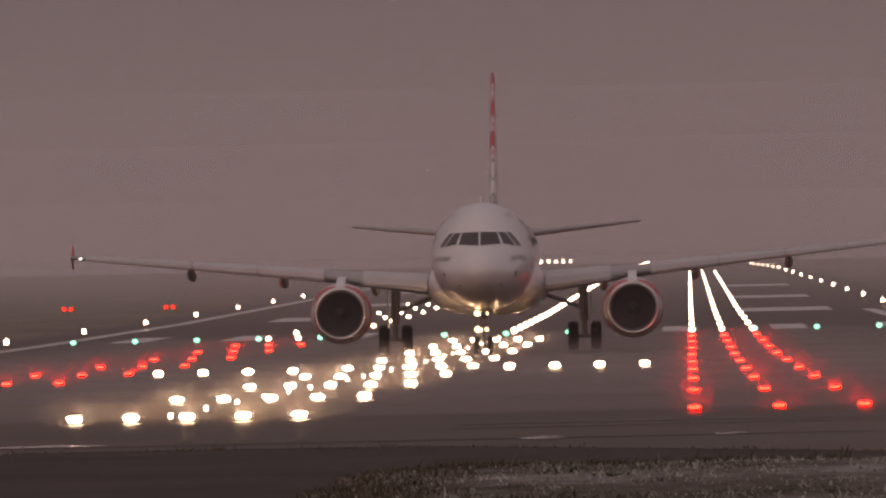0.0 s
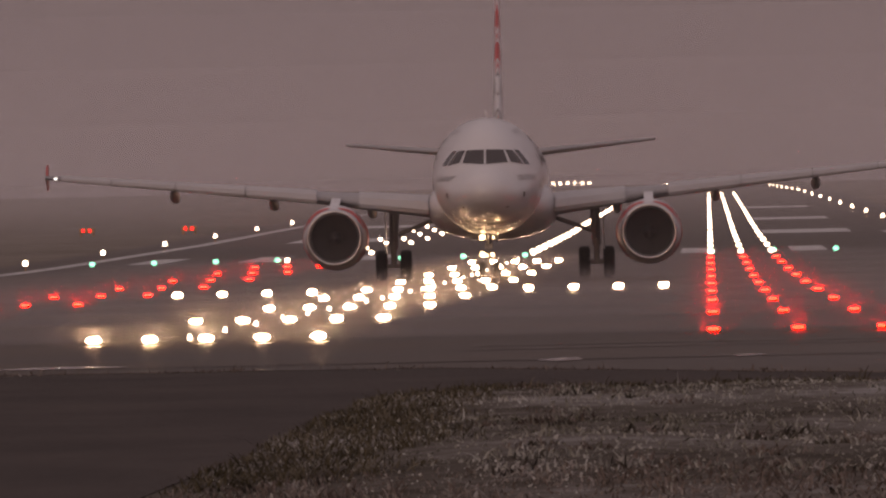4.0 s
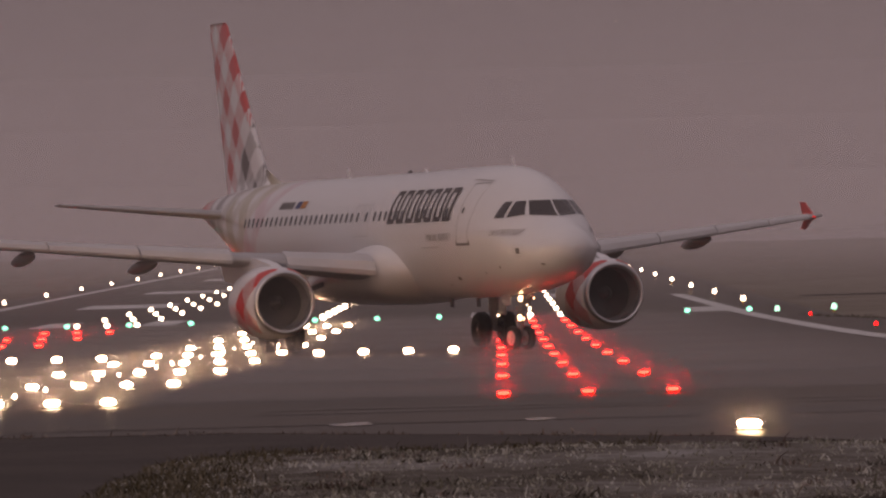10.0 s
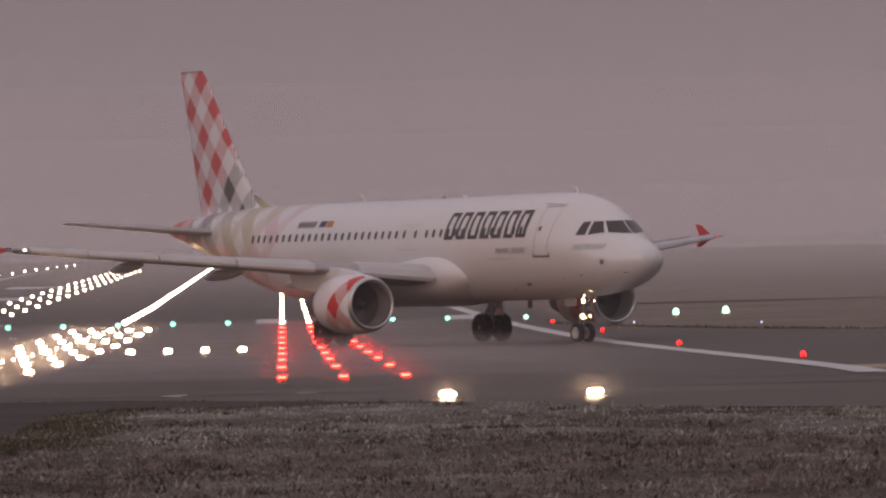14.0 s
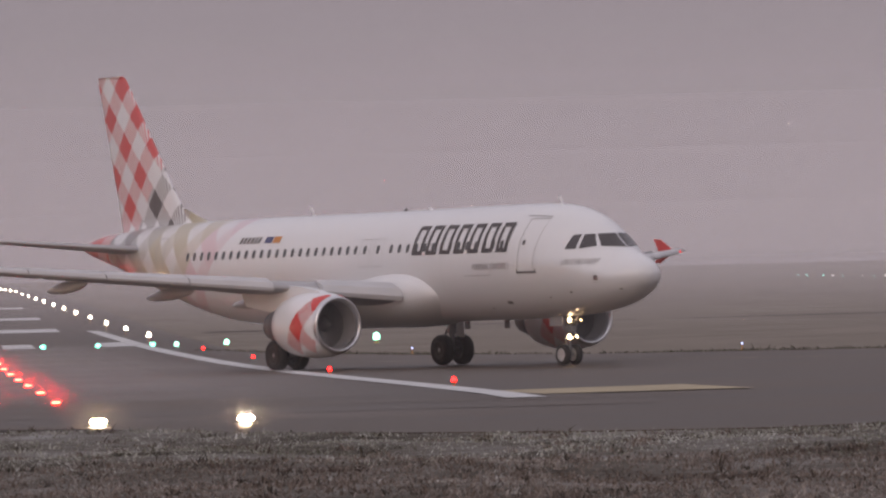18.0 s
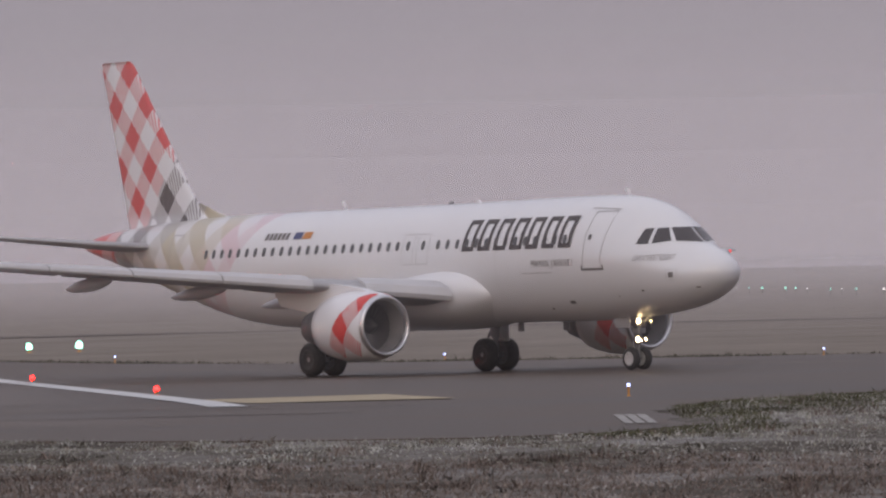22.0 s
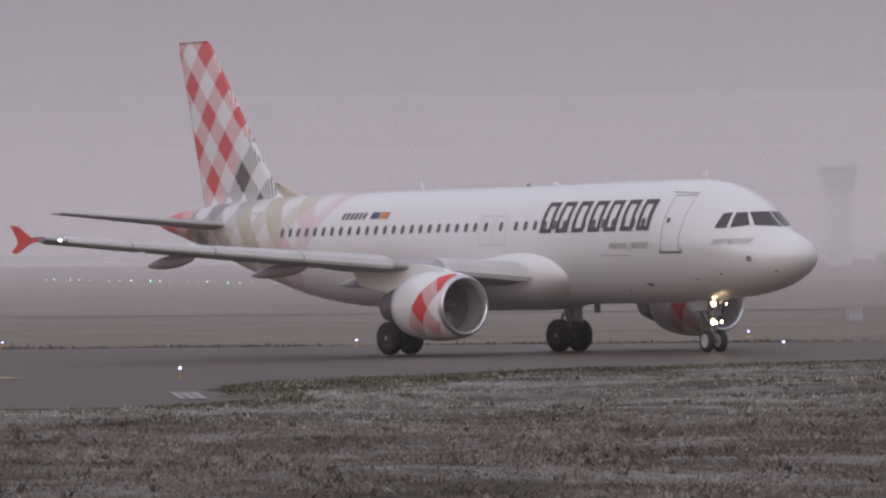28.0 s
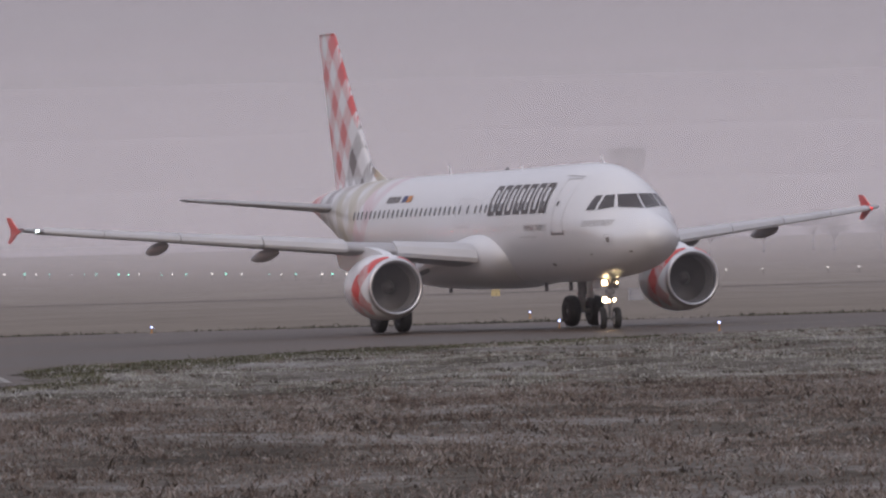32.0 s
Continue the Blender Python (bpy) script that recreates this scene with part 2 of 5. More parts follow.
def ground_paint(name, stops, scale, rough, rough_vary, bump, fine, gloss=0.3):
    m, t, b = shader(name)
    c = t.nodes.new("ShaderNodeTexCoord").outputs["Object"]
    n1, n2 = noise_node(t, scale, 5, c), noise_node(t, fine, 6, c, 0.7)
    k = math_node(t, 'ADD', math_node(t, 'MULTIPLY', n1, 0.6), math_node(t, 'MULTIPLY', n2, 0.4))
    t.links.new(ramp_node(t, k, stops), b.inputs["Base Color"])
    r = math_node(t, 'MULTIPLY_ADD', n1, rough_vary, rough - rough_vary / 2)
    t.links.new(r, b.inputs["Roughness"])
    b.inputs["Specular IOR Level"].default_value = gloss
    bump_node(t, b, n2, bump, 0.05)
    return m


M_GRASS = ground_paint("frosted_winter_grass", [(0.36, (0.034, 0.028, 0.022)), (0.46, (0.085, 0.073, 0.060)), (0.54, (0.15, 0.136, 0.122)), (0.66, (0.30, 0.295, 0.29))], 0.2, 0.95, 0.0, 0.9, 2.2, 0.1)
M_FIELD = ground_paint("pale_winter_field_grass", [(0.32, (0.160, 0.135, 0.110)), (0.5, (0.205, 0.176, 0.147)), (0.68, (0.250, 0.220, 0.187))], 0.09, 0.95, 0.0, 0.25, 0.7, 0.08)
M_RUNWAY = ground_paint("damp_runway_asphalt", [(0.3, (0.030, 0.021, 0.0145)), (0.7, (0.112, 0.079, 0.056))], 0.12, 0.46, 0.13, 0.10, 9.0, 0.12)
M_ROAD = ground_paint("gritty_road_asphalt", [(0.34, (0.034, 0.026, 0.023)), (0.66, (0.092, 0.074, 0.067))], 0.3, 0.75, 0.2, 0.5, 6.0, 0.15)
M_MARK = ground_paint("worn_white_marking", [(0.3, (0.42, 0.42, 0.42)), (0.7, (0.7, 0.7, 0.7))], 0.6, 0.6, 0.1, 0.1, 7.0)
M_JOINT = ground_paint("pale_joint_sealing", [(0.3, (0.10, 0.078, 0.064)), (0.7, (0.24, 0.20, 0.175))], 0.5, 0.6, 0.1, 0.1, 7.0)
M_TILE = ground_paint("dull_white_marking", [(0.3, (0.20, 0.185, 0.17)), (0.7, (0.40, 0.385, 0.36))], 0.9, 0.6, 0.1, 0.1, 7.0)
M_YEL = ground_paint("worn_yellow_marking", [(0.3, (0.29, 0.23, 0.14)), (0.7, (0.43, 0.35, 0.22))], 0.6, 0.6, 0.1, 0.1, 7.0)


# ---------------------------------------------------------------- building tools
def mesh_of(name, verts, faces, mats, slots=None, smooth=True):
    me = bpy.data.meshes.new(name)
    me.from_pydata([tuple(v) for v in verts], [], [tuple(f) for f in faces])
    for m in (mats if isinstance(mats, (list, tuple)) else [mats]):
        me.materials.append(m)
    if slots is not None:
        me.polygons.foreach_set("material_index", slots)
    if smooth:
        me.polygons.foreach_set("use_smooth", [True] * len(me.polygons))
    me.update()
    return me


def part(name, data, parent, label=""):
    ob = new(name, data)
    ob.parent = parent
    if label:
        tagged(ob, label)
    return ob


def grid_faces(nu, nv, wrap_v=False, flip=False):
    out = []
    for i in range(nu - 1):
        for j in range(nv if wrap_v else nv - 1):
            a, b = i * nv + j, i * nv + (j + 1) % nv
            q = (a, b, b + nv, a + nv)
            out.append(q[::-1] if flip else q)
    return out


def revolve(profile, n=32, axis='Y', centre=(0, 0, 0)):
    """Verts and faces of a turned body: profile of (along, radius)."""
    verts, cx = [], Vector(centre)
    for a, r in profile:
        for k in range(n):
            w = 2 * math.pi * k / n
            if axis == 'Y':
                verts.append(cx + Vector((r * math.cos(w), a, r * math.sin(w))))
            elif axis == 'X':
                verts.append(cx + Vector((a, r * math.cos(w), r * math.sin(w))))
            else:
                verts.append(cx + Vector((r * math.cos(w), r * math.sin(w), a)))
    return verts, grid_faces(len(profile), n, True)


def tube(p, q, r0, r1, n=12):
    """A tapered rod with closed ends."""
    p, q = Vector(p), Vector(q)
    d = (q - p).normalized()
    u = d.orthogonal().normalized()
    v = d.cross(u)
    verts = []
    for c, r in ((p, r0), (q, r1)):
        for k in range(n):
            w = 2 * math.pi * k / n
            verts.append(c + (u * math.cos(w) + v * math.sin(w)) * r)
    faces = grid_faces(2, n, True) + [tuple(range(n))[::-1], tuple(range(n, 2 * n))]
    return verts, faces


def joined(*bits):
    verts, faces = [], []
    for v, f in bits:
        o = len(verts)
        verts += list(v)
        faces += [tuple(i + o for i in k) for k in f]
    return verts, faces


def boxy(x0, x1, y0, y1, z0, z1, bevel=0.0):
    bm = bmesh.new()
    bmesh.ops.create_cube(bm, size=1)
    for v in bm.verts:
        v.co = Vector((x0 + (v.co.x + 0.5) * (x1 - x0), y0 + (v.co.y + 0.5) * (y1 - y0), z0 + (v.co.z + 0.5) * (z1 - z0)))
    if bevel:
        bmesh.ops.bevel(bm, geom=list(bm.edges), offset=bevel, segments=2, affect='EDGES', profile=0.6)
    bm.verts.ensure_lookup_table()
    verts = [v.co.copy() for v in bm.verts]
    bm.verts.index_update()
    faces = [tuple(v.index for v in f.verts) for f in bm.faces]
    bm.free()
    return verts, faces


# ---------------------------------------------------------------- the ground
LEVEL_Y = (-400, 60, 117, 140, 164, 187, 210, 234, 257, 281, 304, 328, 420, 800, 1060, 1500, 4500)
LEVEL_RUNWAY = (0, 0, 0, -0.11, -0.24, -0.36, -0.46, -0.53, -0.56, -0.56, -0.55, -0.5, -0.1, 2.45, 3.4, 5, 5)
LEVEL_TAXIWAY = (0, 0, 0.02, -0.01, -0.08, -0.17, -0.27, -0.35, -0.38, -0.38, -0.37, -0.33, 0, 2.45, 3.4, 5, 5)


def level(x, y):
    """Height of the ground: a dip along the runway, shallower under the taxiway."""
    w = min(max((x - 28) / 20, 0), 1)
    return float((1 - w) * np.interp(y, LEVEL_Y, LEVEL_RUNWAY) + w * np.interp(y, LEVEL_Y, LEVEL_TAXIWAY))


def strip(name, near, far, rows, lift, mat, kind="structure", label="", category="", skirt=0.0):
    """A sheet between two lines of as many points, laid over the ground, with its edges turned down."""
    verts = []
    n = rows + 1 + (2 if skirt else 0)
    for i, ((ax, ay), (bx, by)) in enumerate(zip(near, far)):
        line = []
        for k in range(rows + 1):
            x, y = ax + (bx - ax) * k / rows, ay + (by - ay) * k / rows
            line.append((x, y, level(x, y) + lift))
        if skirt:
            line = [(line[0][0], line[0][1], line[0][2] - skirt)] + line + [(line[-1][0], line[-1][1], line[-1][2] - skirt)]
            if i == 0 or i == len(near) - 1:
                verts += [(a, b, c - skirt) if i == 0 else (a, b, c) for a, b, c in line]
                verts += [(a, b, c - skirt) if i else (a, b, c) for a, b, c in line]
                continue
        verts += line
    faces = grid_faces(len(verts) // n, n, flip=True)
    ob = new(name, mesh_of(name, verts, faces, mat, smooth=False))
    return tagged(ob, label, category, "", kind)


NEAR_EDGE = [(-40, 98), (-12, 98), (-4, 97), (3, 89), (6, 82), (9, 78), (12, 75.5), (15, 74.5), (17.6, 76), (20.2, 81), (21.4, 93), (22.6, 99.5), (25, 105.5), (29, 111), (34, 117), (40, 123), (47, 128)]
FAR_EDGE = [(-40, 330), (-12, 330), (-4, 330), (6, 330), (13, 320), (14.8, 298), (18, 275), (22, 258), (28, 242), (36, 226), (44, 213), (51, 204), (58, 198), (66, 194), (76, 192), (90, 192), (140, 194)]
NEAR_EDGE += [(56, 135), (64, 141), (74, 148), (88, 155), (130, 166)]
FAR_EDGE = FAR_EDGE[:4] + [(9.5, 326), (12, 322)] + FAR_EDGE[4:] + [(180, 196), (220, 198), (260, 200)]


def grass_edge(x):
    """Where the grass ends towards the asphalt."""
    edge = float(np.interp(x, [p[0] for p in NEAR_EDGE], [p[1] for p in NEAR_EDGE]))
    return min(edge, 86.6 + 0.3 * math.sin(x * 1.3) + 0.15 * math.sin(x * 3.1)) if x < 9 else edge


def road_edge(y):
    return float(np.interp(y, (-30, 40, 60, 76, 83, 85.5, 86.6), (-6.0, -5.2, -4.7, -4.5, -4.3, -3.6, -2.9))) + 0.08 * math.sin(y * 0.9)


def turf(x, y):
    """Unevenness of the grass away from the asphalt, with a low bank along the road."""
    if y > 160 or x < road_edge(y):
        return 0.0
    away = min(max((grass_edge(x) - y) / 7, 0), 1) * min(max((x - road_edge(y)) / 1.5, 0), 1)
    return away * (0.10 + 0.14 * noise.noise((x * 0.13, y * 0.09, 0.0)) + 0.09 * noise.noise((x * 0.35, y * 0.22, 5.0)))


def levels(x, y):
    w = np.clip((x - 28) / 20, 0, 1)
    return (1 - w) * np.interp(y, LEVEL_Y, LEVEL_RUNWAY) + w * np.interp(y, LEVEL_Y, LEVEL_TAXIWAY)


def grass_edges(x):
    edge = np.interp(x, [p[0] for p in NEAR_EDGE], [p[1] for p in NEAR_EDGE])
    return np.where(x < 9, np.minimum(edge, 86.6 + 0.3 * np.sin(x * 1.3) + 0.15 * np.sin(x * 3.1)), edge)


def road_edges(y):
    return np.interp(y, (-30, 40, 60, 76, 83, 85.5, 86.6), (-6.0, -5.2, -4.7, -4.5, -4.3, -3.6, -2.9)) + 0.08 * np.sin(y * 0.9)


def turfs(x, y):
    off = (y > 160) | (x < road_edges(y))
    away = np.clip((grass_edges(x) - y) / 7, 0, 1) * np.clip((x - road_edges(y)) / 1.5, 0, 1)
    rough = np.array([0.10 + 0.14 * noise.noise((a * 0.13, b * 0.09, 0.0)) + 0.09 * noise.noise((a * 0.35, b * 0.22, 5.0)) for a, b in zip(x.tolist(), y.tolist())])
    return np.where(off, 0.0, away * rough)


def build_ground():
    ys = list(range(-400, -40, 60)) + list(range(-40, 120, 2)) + list(range(120, 340, 4)) + list(range(340, 1500, 40)) + list(range(1500, 4600, 300))
    xs = [-2500, -1200, -600, -300, -150, -80] + list(range(-40, -8, 4)) + list(range(-8, 24)) + list(range(24, 50, 2)) + list(range(50, 100, 5)) + [110, 150, 220, 320, 500, 800, 1500, 2800]
    verts = []
    for y in ys:
        for x in xs:
            bump = turf(x, y)
            verts.append((x, y, level(x, y) + bump - 0.03))
    faces = grid_faces(len(ys), len(xs), flip=True)
    beyond = [1 if min(verts[i][1] for i in f) > np.interp(verts[f[0]][0], [p[0] for p in FAR_EDGE], [p[1] for p in FAR_EDGE]) - 6 else 0 for f in faces]
    ob = new("ground", mesh_of("ground", verts, faces, [M_GRASS, M_FIELD], beyond))
    tagged(ob, "frosted brown winter grass of the airfield", "ground", "", "structure")
    strip("runway", [(-36, y) for y in range(100, 1500, 8)], [(15.8, y) for y in range(100, 1500, 8)], 8, 0.002, M_RUNWAY,
          label="dark damp asphalt runway with a displaced threshold", category="runway")
    near, far = [], []
    for (a, b), (c, d) in zip(list(zip(NEAR_EDGE, FAR_EDGE))[:-1], list(zip(NEAR_EDGE, FAR_EDGE))[1:]):
        for k in range(4):
            near.append((a[0] + (c[0] - a[0]) * k / 4, a[1] + (c[1] - a[1]) * k / 4))
            far.append((b[0] + (d[0] - b[0]) * k / 4, b[1] + (d[1] - b[1]) * k / 4))
    strip("taxiway", near, far, 40, -0.006, M_RUNWAY, label="damp grey asphalt taxiway leading off the runway", category="taxiway", skirt=0.1)
    ys = list(range(-400, -30, 37)) + list(range(-30, 80, 5)) + list(np.arange(80, 98.5, 0.5))
    strip("service_road", [(-18, y) for y in ys], [(road_edge(y) if y < 86.6 else min(-2.9 + (y - 86.6) * 6, 4.0), y) for y in ys], 6, -0.012, M_ROAD,
          label="dark gritty service road beside the grass", category="road", skirt=0.1)
    xs = list(np.arange(-2.9, 9.6, 0.5))
    strip("road_branch", [(x, grass_edge(x) - 0.3) for x in xs], [(x, float(np.interp(x, [p[0] for p in NEAR_EDGE], [p[1] for p in NEAR_EDGE])) - 0.1) for x in xs], 6, -0.009, M_ROAD,
          label="dark gritty road running along the runway end", category="road")
    strip("far_road", [(18, 393), (60, 392), (120, 381), (260, 362)], [(18, 397), (60, 396), (120, 385), (260, 366)], 3, 0.0, M_ROAD, label="dark narrow perimeter road across the grass", category="road")


build_ground()


def puddle(x, y, rx, ry):
    m, t, b = shader("still_water")
    b.inputs["Base Color"].default_value, b.inputs["Roughness"].default_value = (0.02, 0.02, 0.02, 1), 0.06
    verts = [(x + rx * math.cos(a) * (1 + 0.25 * math.sin(3 * a + x)), y + ry * math.sin(a) * (1 + 0.2 * math.sin(2 * a + y)), level(x, y) + 0.006) for a in np.linspace(0, 2 * math.pi, 28)[:-1]]
    ob = new("puddle", mesh_of("puddle", verts, [tuple(range(27))], m, smooth=False))
    tagged(ob, "shallow puddle shining at the edge of the asphalt", "puddle", "", "structure")


puddle(-2.25, 100.1, 0.32, 1.0)
puddle(0.55, 100.4, 0.24, 0.8)
puddle(-10.0, 101.0, 0.9, 0.8)


def marking(name, a, b, width, mat, label, steps=12):
    (ax, ay), (bx, by) = a, b
    near = [(ax + (bx - ax) * k / steps - width / 2, ay + (by - ay) * k / steps) for k in range(steps + 1)]
    far = [(x + width, y) for x, y in near]
    return strip(name, near, far, 1, 0.022, mat, "structure", label, "marking")


marking("edge_line", (13.8, 109.5), (11.25, 420), 0.9, M_MARK, "white painted runway edge line", 150)
marking("edge_line", (-32.2, 118), (-32.2, 900), 0.9, M_MARK, "white painted runway edge line", 240)
strip("yellow_marking", [(13.9, 121.5), (14.6, 113.8)], [(19.1, 124.5), (19.7, 114.3)], 4, 0.018, M_YEL, "structure", "worn yellow painted taxiway rectangle", "marking")
for off in (0.0, 0.23, 0.46):
    strip("white_tile_marking", [(18.95 + off, 82.4), (20.0 + off, 91.0)], [(19.12 + off, 82.4), (20.17 + off, 90.8)], 1, 0.014, M_TILE, "structure", "worn white painted stripe at the taxiway corner", "marking")
for y0 in (107.4, 109.8):
    xs = [-4 + 2.0 * k for k in range(12)]
    strip("asphalt_joint", [(x, y0 + 0.25 * math.sin(x * 0.7 + y0)) for x in xs], [(x, y0 + 0.32 + 0.25 * math.sin(x * 0.7 + y0)) for x in xs], 1, 0.022, M_JOINT, "structure", "pale thin sealed joint across the asphalt", "joint")
strip("taxi_line", [(16, 236), (24, 214), (32, 196), (40, 182), (47, 171), (52, 162), (56, 153), (60, 150)], [(16.25, 236), (24.25, 214), (32.25, 196), (40.25, 182), (47.25, 171), (52.25, 162), (56.3, 153.3), (60, 150.4)], 1, 0.020, M_YEL, "structure", "faded yellow taxiway guide line", "marking")
for kx in range(8):
    if kx in (3, 4):
        continue
    cx = -8.96 - 19.6 + kx * 5.6
    strip("threshold_bar", [(cx - 0.9, 333), (cx - 0.9, 352)], [(cx + 0.9, 333), (cx + 0.9, 352)], 1, 0.008, M_MARK, "structure", "white painted threshold bar", "marking")
for ky in (420, 500, 600):
    for sx in (-1, 1):
        cx = -8.96 + sx * 15
        strip("touchdown_bar", [(cx - 3, ky), (cx - 3, ky + 18)], [(cx + 3, ky), (cx + 3, ky + 18)], 1, 0.008, M_MARK, "structure", "white painted touchdown zone block", "marking")


# ---------------------------------------------------------------- airfield lights
def inset_light(x, y, lens, width, height, name, label, group, lift=0.0):
    body = new(name, mesh_of("housing", *revolve([(0, width * 0.72), (0.012, width * 0.7), (0.03, width * 0.5), (0.034, 0.0)], 14, 'Z'), M_BODY))
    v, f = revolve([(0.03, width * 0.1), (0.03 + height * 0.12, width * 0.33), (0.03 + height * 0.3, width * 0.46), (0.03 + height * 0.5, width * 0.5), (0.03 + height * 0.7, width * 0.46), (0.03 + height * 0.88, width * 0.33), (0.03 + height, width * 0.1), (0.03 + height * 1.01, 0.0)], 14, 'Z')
    # lowest and topmost rings of the lens take the halo colour
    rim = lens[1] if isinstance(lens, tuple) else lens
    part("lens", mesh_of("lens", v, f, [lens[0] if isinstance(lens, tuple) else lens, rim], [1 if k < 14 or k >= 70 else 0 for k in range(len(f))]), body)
    body.location = (x, y, level(x, y) + 0.004 + lift)
    tagged(body, label, "runway light", group)
    return body


def raised_light(x, y, lens, width, stem, name, label, group, lift=0.0, post=None):
    v, f = joined(revolve([(0, 0.10), (0.02, 0.10), (0.03, 0.05), (0.05, 0.03)], 12, 'Z'), revolve([(0.05, 0.025), (stem, 0.025), (stem + 0.02, width * 0.4)], 10, 'Z'))
    body = new(name, mesh_of("stem", v, f, post or M_POST))
    v, f = revolve([(stem + 0.02, width * 0.42), (stem + width * 0.4, width * 0.5), (stem + width * 0.9, width * 0.4), (stem + width * 1.15, 0.0)], 14, 'Z')
    rim = lens[1] if isinstance(lens, tuple) else lens
    part("lens", mesh_of("lens", v, f, [lens[0] if isinstance(lens, tuple) else lens, rim], [1 if k < 14 or k >= 28 else 0 for k in range(len(f))]), body)
    body.location = (x, y, level(x, y) - 0.03 + lift)
    tagged(body, label, "runway light", group)
    return body


def place(first, x, y, lift=0.004, size=1.0):
    return copy_thing(first, Matrix.Translation((x, y, level(x, y) + lift)) @ Matrix.Scale(size / first.scale[0], 4))


CL, STEP, FIRST = -8.96, 23.4, 117.0
white = red = cross = tdz = None
# bloom is put into the lens size, so farther rows are scaled up
for n in range(9):
    y = FIRST + n * STEP
    for k in range(5):
        x = CL - 2 + k
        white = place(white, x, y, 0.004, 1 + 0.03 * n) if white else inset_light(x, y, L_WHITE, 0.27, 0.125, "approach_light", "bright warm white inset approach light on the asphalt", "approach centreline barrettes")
    for side in (9.0, -9.0):
        for k in range(3):
            x = CL + side + math.copysign(1.5 * k, side)
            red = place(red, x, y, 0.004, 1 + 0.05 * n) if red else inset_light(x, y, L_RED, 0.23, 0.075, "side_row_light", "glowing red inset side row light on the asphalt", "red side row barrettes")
for s in (-1, 1):
    for k in range(4):
        x = CL + s * (3.35 + 1.39 * k)
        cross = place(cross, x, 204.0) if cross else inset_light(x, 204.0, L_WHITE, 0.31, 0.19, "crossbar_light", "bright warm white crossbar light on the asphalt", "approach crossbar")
small = None
for n in range(24):
    y = FIRST + 2 + n * 8.6
    small = place(small, CL - 0.45 + 0.01 * n, y) if small else inset_light(CL - 0.45, y, L_FAR, 0.085, 0.10, "centreline_light", "small white inset centreline light", "small centreline lights")
for n in range(9, 30):
    y = FIRST + n * STEP
    for side in (9.0, -9.0):
        for k in range(3):
            x = CL + side + math.copysign(1.5 * k, side)
            tdz = place(tdz, x, y) if tdz else inset_light(x, y, L_FAR, 0.28, 0.22, "touchdown_zone_light", "white inset touchdown zone light", "touchdown zone barrettes")
far_cl = None
for n in range(70):
    y = 336 + n * 11.7 * (1 + n * 0.006)
    far_cl = place(far_cl, CL, y) if far_cl else inset_light(CL, y, L_FAR, 0.32, 0.3, "runway_centreline_light", "white inset runway centreline light", "runway centreline lights")
green = None
for k in range(-12, 3):
    x = 6.25 + 3.08 * k
    green = place(green, x, 328.0) if green else inset_light(x, 328.0, L_GREEN, 0.29, 0.22, "threshold_light", "green inset threshold light", "threshold lights")
wing = None
# glare put into the lens size, larger along the row
for k in range(5):
    wing = place(wing, 13.45 + 2.75 * k, 320.0, -0.03, 1 + 0.14 * k) if wing else raised_light(13.45, 320.0, L_PALE, 0.25, 0.1, "wing_bar_light", "pale green raised wing bar light on the grass", "threshold wing bar")
edge = None
for n in range(18):
    for x in (13.0 - 0.2 * n, -32.6):
        y = 352 + n * 40.5
        if x < 0:
            y -= 38
        edge = place(edge, x, y, -0.03) if edge else raised_light(x, y, L_FAR, 0.26, 0.3, "edge_light", "white raised runway edge light", "runway edge lights")
stop = None
for x, y in ((14.3, 137.5), (13.93, 188), (14.39, 252.8), (14.1, 300)):
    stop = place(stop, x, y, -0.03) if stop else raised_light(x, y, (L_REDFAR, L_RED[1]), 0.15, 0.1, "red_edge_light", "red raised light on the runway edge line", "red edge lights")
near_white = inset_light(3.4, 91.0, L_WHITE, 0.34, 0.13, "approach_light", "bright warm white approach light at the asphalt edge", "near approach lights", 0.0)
place(near_white, 6.38, 90.6)
blue = None
for x, y in ((23.62, 112.8), (45.5, 207.3), (52.8, 163.4), (51.6, 136.5), (34.3, 235.5), (16.3, 276), (17.0, 275), (22.2, 262), (66.95, 226.9)):
    blue = place(blue, x, y, -0.03) if blue else raised_light(x, y, L_BLUE, 0.085, 0.24, "taxiway_edge_light", "small blue-white taxiway edge light on an orange stem", "taxiway edge lights", 0.0, M_POST)


# ---------------------------------------------------------------- far things
def far_lights():
    for k in range(38):
        u = k / 37 + 0.005 * math.sin(k * 5.7)
        x, y = 98 + 24 * u, 700 - 200 * u
        y += 2.5 * math.sin(k * 2.1)
        mat = L_DIMGREEN if math.sin(k * 3.3) > -0.3 else L_DIM
        raised_light(x, y, mat, 0.15 + 0.05 * math.sin(k * 7.3), 0.5, "distant_light", "small distant airfield light in the mist", "distant lights", 0.0, M_BODY)
    for k in range(9):
        raised_light(138 + 3.4 * k + 0.8 * math.sin(k * 2.7), 470 - 3 * k, L_DIM, 0.12, 0.4, "distant_light", "small distant airfield light in the mist", "distant lights", 0.0, M_BODY)
    for k in range(6):
        raised_light(-34 + 1.6 * k, 1450, L_FAR, 0.7, 0.4, "distant_light", "small distant airfield light in the mist", "distant lights")


far_lights()


